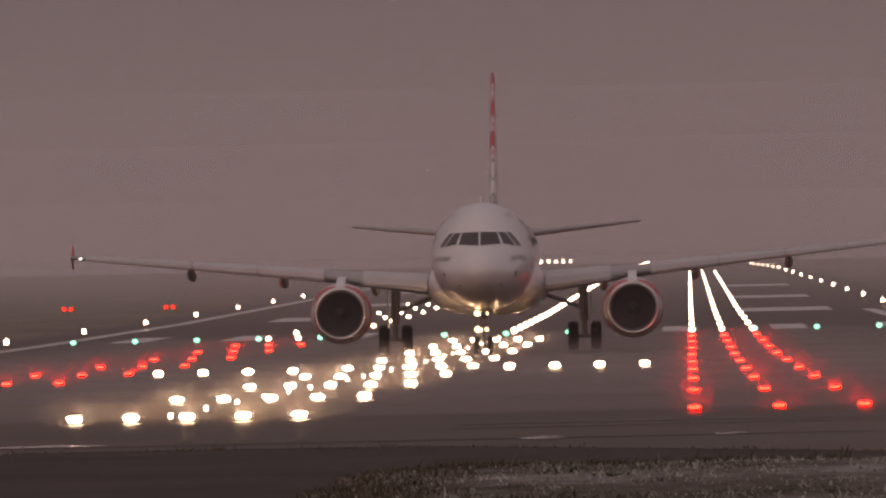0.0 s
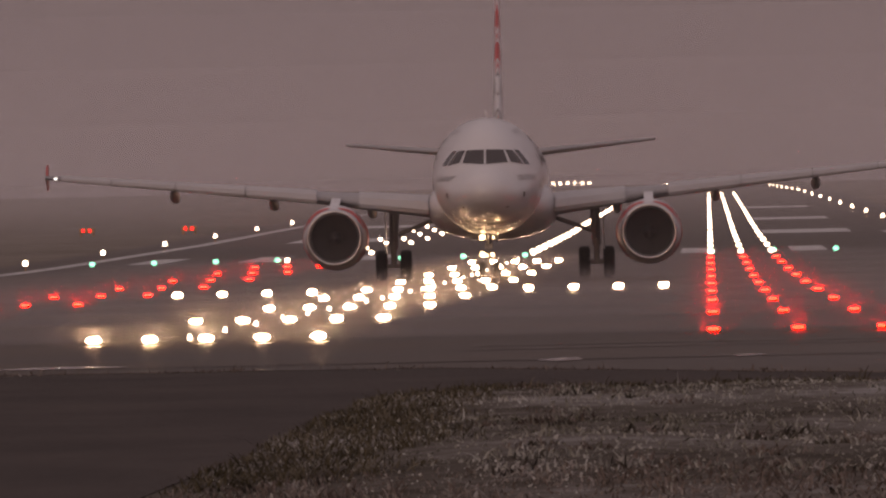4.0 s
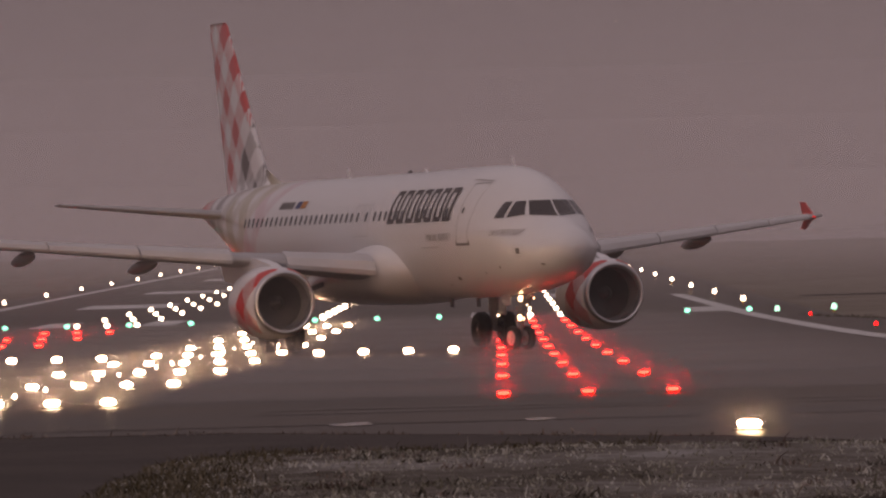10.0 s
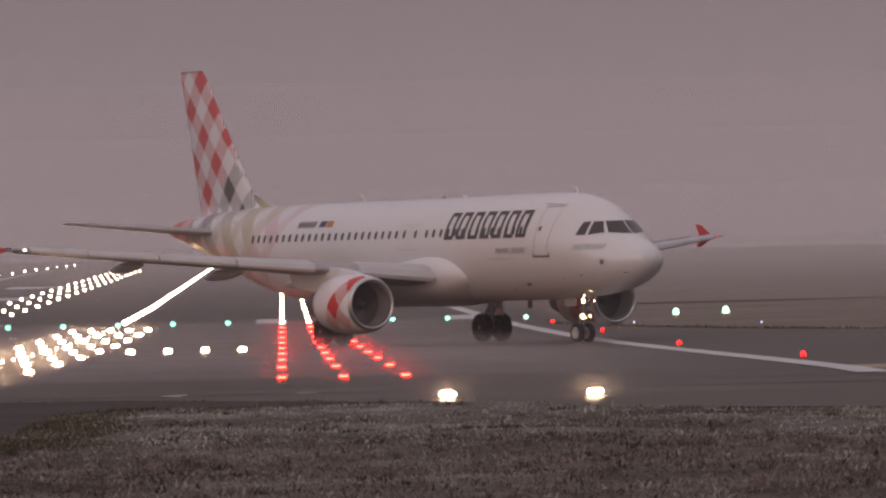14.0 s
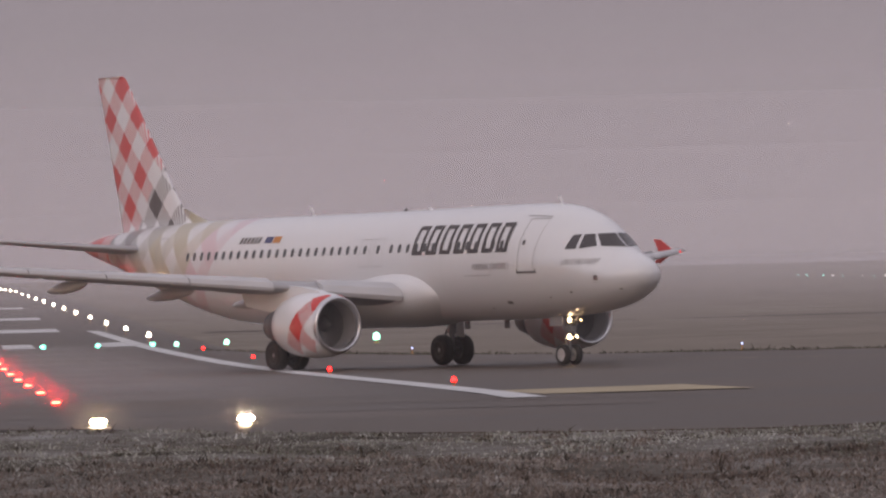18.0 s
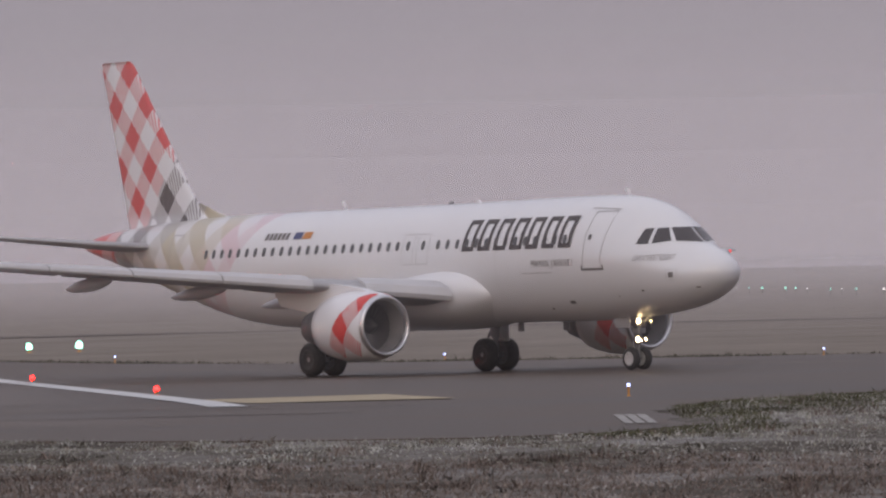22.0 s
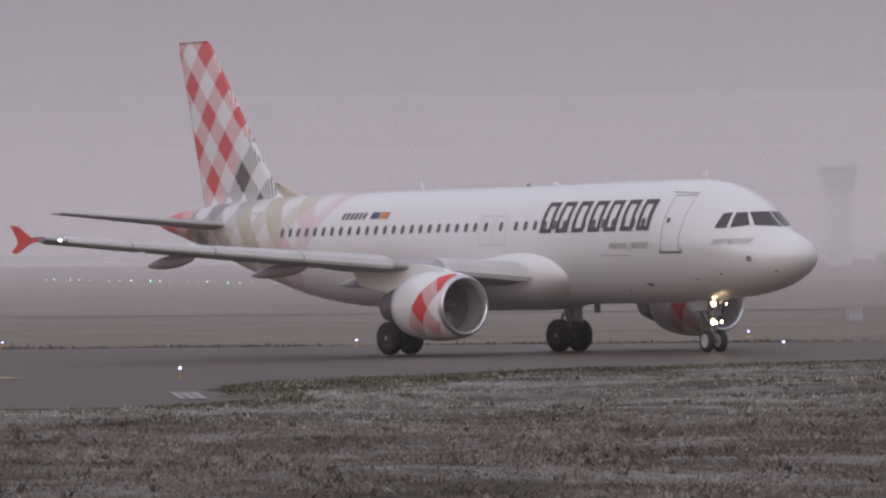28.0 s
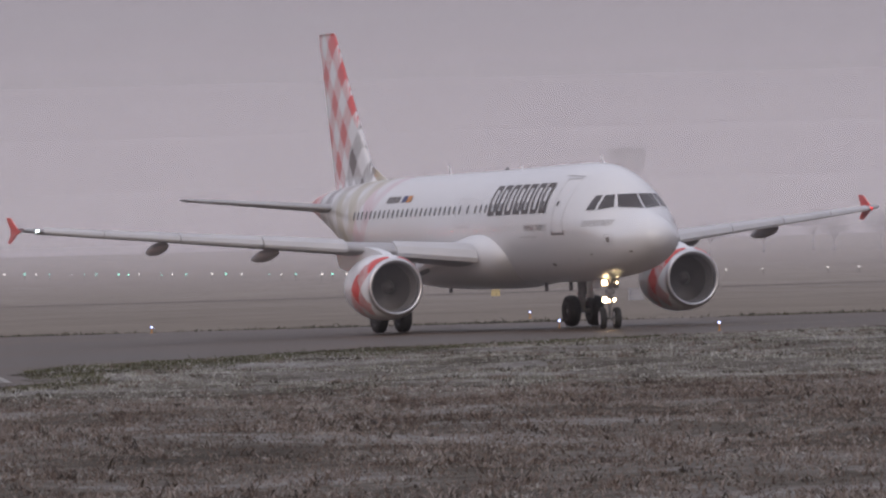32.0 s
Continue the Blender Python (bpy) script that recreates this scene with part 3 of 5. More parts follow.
def slope_lamp(x, y):
    v, f = boxy(-0.55, 0.55, -0.5, 0.5, 0.25, 0.6, 0.04)
    legs = [boxy(a - 0.03, a + 0.03, b - 0.03, b + 0.03, -0.1, 0.27) for a in (-0.45, 0.45) for b in (-0.4, 0.4)]
    body = new("approach_slope_lamp", mesh_of("housing", *joined((v, f), *legs), M_POST, smooth=False))
    for dx in (-0.25, 0.25):
        v, f = revolve([(-0.5, 0.11), (-0.53, 0.09), (-0.54, 0.0)], 14, 'Y', (dx, 0, 0.43))
        part("lens", mesh_of("lens", v, f, L_REDFAR), body)
    body.location = (x, y, level(x, y) - 0.03)
    return tagged(body, "orange slope indicator box with two red lamps on grass", "runway light", "slope indicator lamps")


for sx in (-46.2, -38.6):
    slope_lamp(sx, 490)


def control_tower(x, y):
    base = tagged(new("control_tower"), "grey control tower fading into the mist", "tower")
    part("shaft", mesh_of("shaft", *joined(tube((0, 0, -1), (0, 0, 11), 1.5, 1.35, 16), tube((0, 0, 10.8), (0, 0, 12), 1.4, 2.2, 16)), M_TOWER, smooth=False), base)
    cab = part("cab", mesh_of("cab", *joined(tube((0, 0, 12), (0, 0, 12.5), 2.25, 2.3, 12), tube((0, 0, 14.1), (0, 0, 14.5), 2.5, 2.35, 12)), M_TOWER, smooth=False), base)
    part("glazing", mesh_of("glazing", *tube((0, 0, 12.5), (0, 0, 14.1), 2.0, 2.35, 12), M_PALEGLASS, smooth=False), cab)
    part("mast", mesh_of("mast", *tube((0, 0, 14.4), (0, 0, 16.0), 0.06, 0.03, 6), M_STEEL), base)
    base.location, base.scale = (x, y, level(x, y)), (1.4, 1.4, 1.15)


M_CONCRETE = paint("weathered_concrete", (0.42, 0.42, 0.43), 0.8, 0, 0.1, 0.4)
M_PALEGLASS = paint("grey_tower_glass", (0.36, 0.365, 0.38), 0.5)
M_TOWER = paint("dull_grey_concrete", (0.46, 0.46, 0.48), 0.8, 0, 0.08, 0.4)
control_tower(266.3, 985)


def low_building(x, y, turn):
    base = tagged(new("low_building"), "low grey airfield building fading into the mist", "building")
    part("wall", mesh_of("wall", *boxy(0, 17, 0, 8, -0.5, 3.1, 0.03), M_CONCRETE, smooth=False), base)
    part("roof", mesh_of("roof", *boxy(-0.3, 17.3, -0.3, 8.3, 3.1, 3.4, 0.04), M_INKGREY, smooth=False), base)
    part("door", mesh_of("door", *boxy(0.9, 4.9, -0.06, 0.05, 0.0, 2.6, 0.02), M_SLAT, smooth=False), base, "wide pale door")
    part("dark_bay", mesh_of("dark_bay", *boxy(5.6, 16.2, -0.05, 0.05, 0.2, 2.8, 0.02), M_INKGREY, smooth=False), base, "dark shutter front")
    base.matrix_basis = pose(x, y, level(x, y) - 0.05, 0, 0, turn)


low_building(169.4, 722, -13)


def bare_tree(x, y, tall, seed):
    rng = random.Random(seed)
    base = tagged(new("tree"), "bare grey tree fading into the mist", "tree", "trees at the field edge")
    bits, tips = [tube((0, 0, -0.3), (0.1, 0, tall * 0.42), 0.2, 0.13, 7)], []
    for k in range(9):
        a, h = k * 2.4 + rng.uniform(-0.4, 0.4), tall * rng.uniform(0.25, 0.42)
        q = Vector((math.cos(a) * tall * rng.uniform(0.15, 0.3), math.sin(a) * tall * rng.uniform(0.15, 0.3), tall * rng.uniform(0.55, 0.85)))
        bits.append(tube((0.06, 0, h), q, 0.09, 0.03, 5))
        for e in range(4):
            w = q + Vector((rng.uniform(-1, 1), rng.uniform(-1, 1), rng.uniform(-0.1, 0.9))) * tall * 0.13
            bits.append(tube(q, w, 0.03, 0.012, 4))
            tips.append(w)
    part("trunk", mesh_of("trunk", *joined(*bits), M_BARK), base)
    verts, faces = [], []
    for w in tips:
        for e in range(26):
            c = w + Vector((rng.gauss(0, 1), rng.gauss(0, 1), rng.gauss(0, 0.8))) * tall * 0.06
            u = Vector((rng.uniform(-1, 1), rng.uniform(-1, 1), rng.uniform(-1, 1))).normalized() * 0.16
            v = u.orthogonal().normalized() * 0.1
            o = len(verts)
            verts += [c - u, c + v, c + u, c - v]
            faces.append((o, o + 1, o + 2, o + 3))
    part("crown", mesh_of("crown", verts, faces, M_TWIG, smooth=False), base)
    base.location = (x, y, level(x, y) - 0.03)


M_BARK = paint("grey_bark", (0.30, 0.29, 0.29), 0.9)
M_TWIG = paint("dry_twigs", (0.36, 0.35, 0.35), 0.9)
for k, (tx, ty, th) in enumerate(((217, 703, 5.6), (220.5, 706, 4.4), (211, 704, 3.6), (204.5, 705, 3.9), (225, 701, 5.0), (201, 708, 3.0))):
    bare_tree(tx, ty, th, k + 3)


def cabinet(x, y):
    ob = new("equipment_cabinet", mesh_of("cabinet", *joined(boxy(-0.6, 0.6, -0.4, 0.4, 0.1, 1.0, 0.03), boxy(-0.66, 0.66, -0.46, 0.46, 1.0, 1.06, 0.02), boxy(-0.62, 0.62, -0.42, 0.42, -0.1, 0.1)), M_GREY, smooth=False))
    ob.location, ob.scale = (x, y, level(x, y) - 0.03), (0.7, 0.7, 0.7)
    tagged(ob, "small pale grey equipment cabinet on the grass", "cabinet")


cabinet(95, 316)


def guidance_sign(x, y):
    ob = tagged(new("guidance_sign"), "small dull yellow taxiway sign standing on the grass", "sign")
    part("panel", mesh_of("panel", *boxy(-0.29, 0.29, -0.08, 0.08, 0.12, 0.66, 0.02), paint("yellow_sign_face", (0.50, 0.40, 0.16), 0.5), smooth=False), ob)
    for dx in (-0.2, 0.2):
        part("leg", mesh_of("leg", *tube((dx, 0, -0.1), (dx, 0, 0.27), 0.04, 0.04, 8), M_STEEL), ob)
    ob.matrix_basis = pose(x, y, level(x, y) - 0.03, 0, 0, -12)


guidance_sign(95.4, 355)


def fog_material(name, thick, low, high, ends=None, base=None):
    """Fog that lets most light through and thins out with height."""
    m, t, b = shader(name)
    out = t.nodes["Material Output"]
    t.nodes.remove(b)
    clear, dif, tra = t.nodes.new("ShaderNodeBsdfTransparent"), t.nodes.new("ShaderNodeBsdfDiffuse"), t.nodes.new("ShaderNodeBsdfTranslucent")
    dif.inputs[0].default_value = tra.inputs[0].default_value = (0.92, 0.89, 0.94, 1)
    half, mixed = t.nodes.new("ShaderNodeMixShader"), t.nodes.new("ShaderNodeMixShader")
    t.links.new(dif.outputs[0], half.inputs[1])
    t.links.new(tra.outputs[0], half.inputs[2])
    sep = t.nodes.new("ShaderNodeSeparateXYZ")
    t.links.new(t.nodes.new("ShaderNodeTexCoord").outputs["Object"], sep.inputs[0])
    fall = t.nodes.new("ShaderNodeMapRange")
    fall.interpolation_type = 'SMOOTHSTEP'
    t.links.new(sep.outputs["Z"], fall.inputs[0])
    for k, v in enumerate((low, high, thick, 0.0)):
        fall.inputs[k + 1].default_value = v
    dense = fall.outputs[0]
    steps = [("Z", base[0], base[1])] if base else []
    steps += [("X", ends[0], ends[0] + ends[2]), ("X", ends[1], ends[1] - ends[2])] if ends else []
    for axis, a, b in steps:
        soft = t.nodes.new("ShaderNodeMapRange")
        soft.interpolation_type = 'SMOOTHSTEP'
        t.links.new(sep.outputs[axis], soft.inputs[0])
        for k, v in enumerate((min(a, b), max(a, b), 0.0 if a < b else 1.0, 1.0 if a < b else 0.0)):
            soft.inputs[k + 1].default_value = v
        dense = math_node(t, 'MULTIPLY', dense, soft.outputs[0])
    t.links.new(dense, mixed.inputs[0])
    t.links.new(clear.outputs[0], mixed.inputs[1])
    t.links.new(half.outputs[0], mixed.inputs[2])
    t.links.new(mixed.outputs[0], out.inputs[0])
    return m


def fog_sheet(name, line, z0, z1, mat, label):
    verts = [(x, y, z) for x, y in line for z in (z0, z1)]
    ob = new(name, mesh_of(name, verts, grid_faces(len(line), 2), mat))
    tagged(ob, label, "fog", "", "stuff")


def mist():
    """Sheets of thin fog over the far field, at the lamps and nearer the eye."""
    edge = [(-220, 330), (-60, 306), (-4, 302), (16, 276), (30, 250), (46, 230), (62, 218), (90, 208), (180, 204), (300, 200)]
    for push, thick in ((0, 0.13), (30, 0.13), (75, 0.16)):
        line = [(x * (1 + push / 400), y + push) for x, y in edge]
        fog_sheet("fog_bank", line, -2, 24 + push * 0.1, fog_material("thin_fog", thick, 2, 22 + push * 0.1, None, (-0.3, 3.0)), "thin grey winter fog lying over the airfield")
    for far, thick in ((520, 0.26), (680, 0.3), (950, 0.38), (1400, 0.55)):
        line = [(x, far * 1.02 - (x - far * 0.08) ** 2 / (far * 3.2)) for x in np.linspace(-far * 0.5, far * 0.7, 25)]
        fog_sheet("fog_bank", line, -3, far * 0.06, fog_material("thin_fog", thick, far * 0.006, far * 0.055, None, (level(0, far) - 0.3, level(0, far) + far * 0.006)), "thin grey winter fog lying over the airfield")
    # low sheets added close behind the lamps to catch their glow as halos
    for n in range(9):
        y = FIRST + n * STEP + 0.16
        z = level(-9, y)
        m = fog_material("lamp_halo_mist", 0.15, z + 0.2, z + 0.75, (-31, 13, 8), (z, z + 0.12))
        fog_sheet("lamp_halo_mist", [(x, y) for x in np.linspace(-31, 13, 12)], z + 0.004, z + 0.78, m, "thin mist sheet added behind the lamps to catch a halo")
    m = fog_material("lamp_halo_mist", 0.05, 0.15, 0.75, (-2, 12, 4), (0, 0.1))
    fog_sheet("lamp_halo_mist", [(-2, 91.6), (3.4, 91.2), (6.38, 90.8), (12, 90.2)], 0.0, 0.78, m, "thin mist sheet added behind the lamps to catch a halo")
    # near sheet of haze added to lift the dark tones behind it
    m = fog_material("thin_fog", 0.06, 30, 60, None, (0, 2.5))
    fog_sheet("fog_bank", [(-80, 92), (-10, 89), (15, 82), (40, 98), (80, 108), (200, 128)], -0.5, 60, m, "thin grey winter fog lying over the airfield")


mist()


# ---------------------------------------------------------------- grass
def blades(name, label, count, box, tall, wide, stops, keep, seed, clump=1, spread=0.09):
    rng = np.random.default_rng(seed)
    x = rng.uniform(box[0], box[1], count)
    y = rng.uniform(box[2], box[3], count)
    ok = keep(x, y)
    x, y = x[ok], y[ok]
    if clump > 1:
        x, y = np.repeat(x, clump), np.repeat(y, clump)
        x, y = x + rng.normal(0, spread, len(x)), y + rng.normal(0, spread * 1.3, len(y))
    n = len(x)
    z = levels(x, y) + turfs(x, y) - 0.035
    hgt = tall * rng.gamma(4.0, 0.25, n) * (0.55 + 0.9 * np.array([0.5 + 0.5 * noise.noise((a * 0.5, b * 0.35, 2.0)) for a, b in zip(x, y)]))
    ang = rng.uniform(0, math.pi, n)
    w = wide * rng.uniform(0.6, 1.5, n)
    lean = rng.normal(0, 0.75, (n, 2)) * hgt[:, None]
    ux, uy = np.cos(ang) * w, np.sin(ang) * w
    v = np.empty((n, 5, 3))
    v[:, 0] = np.column_stack([x - ux, y - uy, z])
    v[:, 1] = np.column_stack([x + ux, y + uy, z])
    v[:, 2] = np.column_stack([x + ux * 0.8 + lean[:, 0] * 0.35, y + uy * 0.8 + lean[:, 1] * 0.35, z + hgt * 0.6])
    v[:, 3] = np.column_stack([x - ux * 0.8 + lean[:, 0] * 0.35, y - uy * 0.8 + lean[:, 1] * 0.35, z + hgt * 0.6])
    v[:, 4] = np.column_stack([x + lean[:, 0], y + lean[:, 1], z + hgt])
    base = np.arange(n)[:, None] * 5
    quads = (base + np.array([0, 1, 2, 3])).tolist()
    tris = (base + np.array([3, 2, 4])).tolist()
    m, t, b = shader(name)
    g = t.nodes.new("ShaderNodeNewGeometry")
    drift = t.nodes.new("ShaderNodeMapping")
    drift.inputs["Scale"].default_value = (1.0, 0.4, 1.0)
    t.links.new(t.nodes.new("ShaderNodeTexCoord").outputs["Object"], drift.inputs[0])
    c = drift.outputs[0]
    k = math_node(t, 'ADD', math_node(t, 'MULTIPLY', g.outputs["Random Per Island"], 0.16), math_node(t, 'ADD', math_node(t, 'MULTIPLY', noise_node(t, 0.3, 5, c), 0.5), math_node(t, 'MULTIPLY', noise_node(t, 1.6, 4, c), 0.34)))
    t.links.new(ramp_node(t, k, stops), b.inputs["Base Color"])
    b.inputs["Roughness"].default_value = 0.9
    me = bpy.data.meshes.new(name)
    me.from_pydata(v.reshape(-1, 3).tolist(), [], quads + tris)
    me.materials.append(m)
    ob = new(name, me)
    tagged(ob, label, "grass", "", "stuff")


def build_grass():
    near, far = np.array(NEAR_EDGE), np.array(FAR_EDGE)

    def open_ground(x, y):
        return (y < grass_edges(x) + 0.15) & (x > road_edges(y)) & (x < 25 + 0.33 * np.maximum(y, 0)) & (x > -6 + 0.02 * y)

    def mossy(x, y):
        e = np.interp(x, near[:, 0], near[:, 1])
        return (y < e + 0.1) & (y > e - 15 + 0.5 * np.abs(x - 27)) & open_ground(x, y)

    def banked(x, y):
        inside = np.minimum(x - road_edges(y), grass_edges(x) - y)
        patchy = np.array([noise.noise((a * 0.9, b * 0.5, 8.0)) for a, b in zip(x, y)])
        return open_ground(x, y) & (inside + 0.8 * patchy < 1.0 + np.abs(np.sin(x * 57.0 + y * 91.0)))

    def tufted(x, y):
        thick = np.array([noise.noise((a * 0.55, b * 0.3, 3.0)) for a, b in zip(x, y)])
        return open_ground(x, y) & (y < grass_edges(x) - 1.5) & (thick > -0.1)

    def fringe(x, y):
        e = np.interp(x, near[:, 0], near[:, 1])
        return (np.abs(y - e + 0.1) < 0.45 + 0.3 * np.sin(x * 2.3)) & (np.abs(x - 3.4) > 0.5) & (np.abs(x - 6.38) > 0.5)

    def far_verge(x, y):
        e = np.interp(x, far[:, 0], far[:, 1])
        return (y > e - 0.35) & (y < e + 3.5 + 3.0 * np.sin(x * 0.5) * np.sin(x * 0.17))
    straw = [(0.38, (0.070, 0.050, 0.041)), (0.46, (0.145, 0.111, 0.095)), (0.53, (0.20, 0.163, 0.145)), (0.62, (0.31, 0.28, 0.262))]
    short = [(0.38, (0.13, 0.126, 0.100)), (0.46, (0.25, 0.247, 0.215)), (0.53, (0.35, 0.352, 0.322)), (0.62, (0.47, 0.475, 0.455))]
    dark = [(0.3, (0.036, 0.030, 0.025)), (0.7, (0.085, 0.070, 0.060))]
    pale = [(0.36, (0.18, 0.16, 0.143)), (0.5, (0.27, 0.255, 0.24)), (0.64, (0.38, 0.372, 0.36))]
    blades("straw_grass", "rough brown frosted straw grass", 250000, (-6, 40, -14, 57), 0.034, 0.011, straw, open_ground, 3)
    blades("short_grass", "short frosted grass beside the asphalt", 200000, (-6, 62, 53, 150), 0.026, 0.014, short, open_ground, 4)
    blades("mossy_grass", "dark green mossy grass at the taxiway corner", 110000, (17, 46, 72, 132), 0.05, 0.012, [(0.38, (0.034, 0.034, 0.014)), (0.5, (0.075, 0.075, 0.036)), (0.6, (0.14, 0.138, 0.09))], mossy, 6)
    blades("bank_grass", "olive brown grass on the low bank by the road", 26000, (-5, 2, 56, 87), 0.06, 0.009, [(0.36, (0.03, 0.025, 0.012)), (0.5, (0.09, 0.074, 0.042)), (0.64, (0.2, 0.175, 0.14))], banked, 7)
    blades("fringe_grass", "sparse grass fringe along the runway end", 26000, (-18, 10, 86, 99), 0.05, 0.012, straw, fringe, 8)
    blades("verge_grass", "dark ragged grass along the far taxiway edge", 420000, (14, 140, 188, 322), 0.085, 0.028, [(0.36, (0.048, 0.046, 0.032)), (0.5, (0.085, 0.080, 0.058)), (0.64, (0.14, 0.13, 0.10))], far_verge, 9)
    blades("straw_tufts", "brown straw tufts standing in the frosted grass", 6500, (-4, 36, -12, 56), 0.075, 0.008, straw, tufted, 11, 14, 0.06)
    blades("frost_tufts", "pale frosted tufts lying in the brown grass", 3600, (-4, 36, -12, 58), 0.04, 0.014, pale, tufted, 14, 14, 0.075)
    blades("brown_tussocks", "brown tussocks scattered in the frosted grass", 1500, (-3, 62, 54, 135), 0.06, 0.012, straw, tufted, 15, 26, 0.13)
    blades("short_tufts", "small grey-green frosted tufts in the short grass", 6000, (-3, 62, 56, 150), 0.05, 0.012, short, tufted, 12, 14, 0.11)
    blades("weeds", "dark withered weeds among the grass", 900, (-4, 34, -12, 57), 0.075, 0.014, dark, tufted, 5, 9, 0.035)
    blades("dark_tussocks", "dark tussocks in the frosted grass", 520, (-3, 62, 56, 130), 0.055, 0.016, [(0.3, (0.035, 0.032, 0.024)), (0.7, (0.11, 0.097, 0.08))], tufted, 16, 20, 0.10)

build_grass()


# ---------------------------------------------------------------- the airliner
NOSE = 5.07      # the nose wheel lies this far behind the nose tip
ST = [0, 0.1, 0.3, 0.6, 1.0, 1.5, 2.0, 2.6, 3.3, 4.2, 5.2, 6.5, 8, 12, 18, 24, 26, 28, 30, 32, 34, 36, 37.2, 37.57]
HW = [0, 0.36, 0.62, 0.87, 1.10, 1.32, 1.5, 1.66, 1.79, 1.89, 1.95, 1.975, 1.975, 1.975, 1.975, 1.975, 1.93, 1.8, 1.57, 1.25, 0.88, 0.52, 0.27, 0.12]
ZT = [3.2, 3.48, 3.68, 3.88, 4.05, 4.28, 4.69, 5.14, 5.50, 5.75, 5.86, 5.90, 5.90, 5.87, 5.85, 5.85, 5.85, 5.83, 5.79, 5.71, 5.58, 5.4, 5.2, 5.05]
ZB = [3.2, 2.93, 2.73, 2.52, 2.33, 2.16, 2.03, 1.93, 1.85, 1.78, 1.73, 1.69, 1.68, 1.68, 1.68, 1.7, 1.86, 2.2, 2.7, 3.26, 3.84, 4.38, 4.68, 4.8]


def curve(tab, s):
    """Smooth reading of a table over the stations."""
    i = int(np.clip(np.searchsorted(ST, s) - 1, 0, len(ST) - 2))
    h = ST[i + 1] - ST[i]

    def slope(k):
        if k == 0 or k == len(ST) - 1:
            j = min(k, len(ST) - 2)
            return (tab[j + 1] - tab[j]) / (ST[j + 1] - ST[j])
        a, b = (tab[k] - tab[k - 1]) / (ST[k] - ST[k - 1]), (tab[k + 1] - tab[k]) / (ST[k + 1] - ST[k])
        return 0.0 if a * b <= 0 else 2 * a * b / (a + b)
    u = (s - ST[i]) / h
    return ((1 + 2 * u) * (1 - u) ** 2 * tab[i] + u * (1 - u) ** 2 * h * slope(i) + u * u * (3 - 2 * u) * tab[i + 1] + u * u * (u - 1) * h * slope(i + 1))


def pinch(s, k):
    """The cockpit is narrower than an ellipse above its waist; k: height, 0 at the waist and 1 at the crown."""
    u = min(max((s - 4.0) / 2.5, 0), 1)
    return 1 - 0.28 * (1 - u * u * (3 - 2 * u)) * min(s / 1.2, 1) * max(0.0, k)


def skin(s, w, out=0.0):
    """The hull at station s and angle w from starboard."""
    hw, zt, zb = curve(HW, s) * pinch(s, math.sin(w)), curve(ZT, s), curve(ZB, s)
    return Vector(((hw + out) * math.cos(w), NOSE - s, (zt + zb) / 2 + ((zt - zb) / 2 + out) * math.sin(w)))


def side_point(s, z, out=0.012, side=1):
    hw, zt, zb = curve(HW, s), curve(ZT, s), curve(ZB, s)
    k = np.clip((z - (zt + zb) / 2) / ((zt - zb) / 2), -0.999, 0.999)
    p = skin(s, math.asin(k), out)
    p.x *= side
    return p


def front_point(x, z, out=0.015):
    lo, hi = 0.05, 7.0
    for _ in range(30):
        s = (lo + hi) / 2
        hw, zt, zb = curve(HW, s), curve(ZT, s), curve(ZB, s)
        k = (z - (zt + zb) / 2) / ((zt - zb) / 2)
        if (x / (hw * pinch(s, min(k, 1)))) ** 2 + k ** 2 > 1:
            lo = s
        else:
            hi = s
    hw, zt, zb = curve(HW, hi), curve(ZT, hi), curve(ZB, hi)
    k = Vector((x, 0.35, z - (zt + zb) / 2)).normalized()
    return Vector((x, NOSE - hi, z)) + k * out


def patch(corners, to, n=6):
    """A thin skin patch over a four-cornered outline."""
    a, b, c, d = [np.array(k, float) for k in corners]
    verts = []
    for i in range(n + 1):
        for j in range(n + 1):
            u, v = i / n, j / n
            p = (a * (1 - u) + b * u) * (1 - v) + (d * (1 - u) + c * u) * v
            verts.append(to(*p))
    return verts, grid_faces(n + 1, n + 1)


def wing_loft(sections, n=14):
    """Skin of a wing: sections of (x, z, leading station, trailing station, thickness)."""
    verts = []
    for x, z, le, te, th in sections:
        ch = te - le
        for k in range(2 * n):
            u = 0.5 - 0.5 * math.cos(math.pi * (k if k <= n else 2 * n - k) / n)
            half = 5 * th * (0.2969 * math.sqrt(u) - 0.126 * u - 0.3516 * u * u + 0.2843 * u ** 3 - 0.1036 * u ** 4)
            zz = half if k <= n else -half * 0.75
            verts.append((x, NOSE - (le + u * ch), z + zz * ch))
    m = 2 * n
    faces = grid_faces(len(sections), m, True) + [tuple(range(m)), tuple(range((len(sections) - 1) * m, len(sections) * m))[::-1]]
    return verts, faces


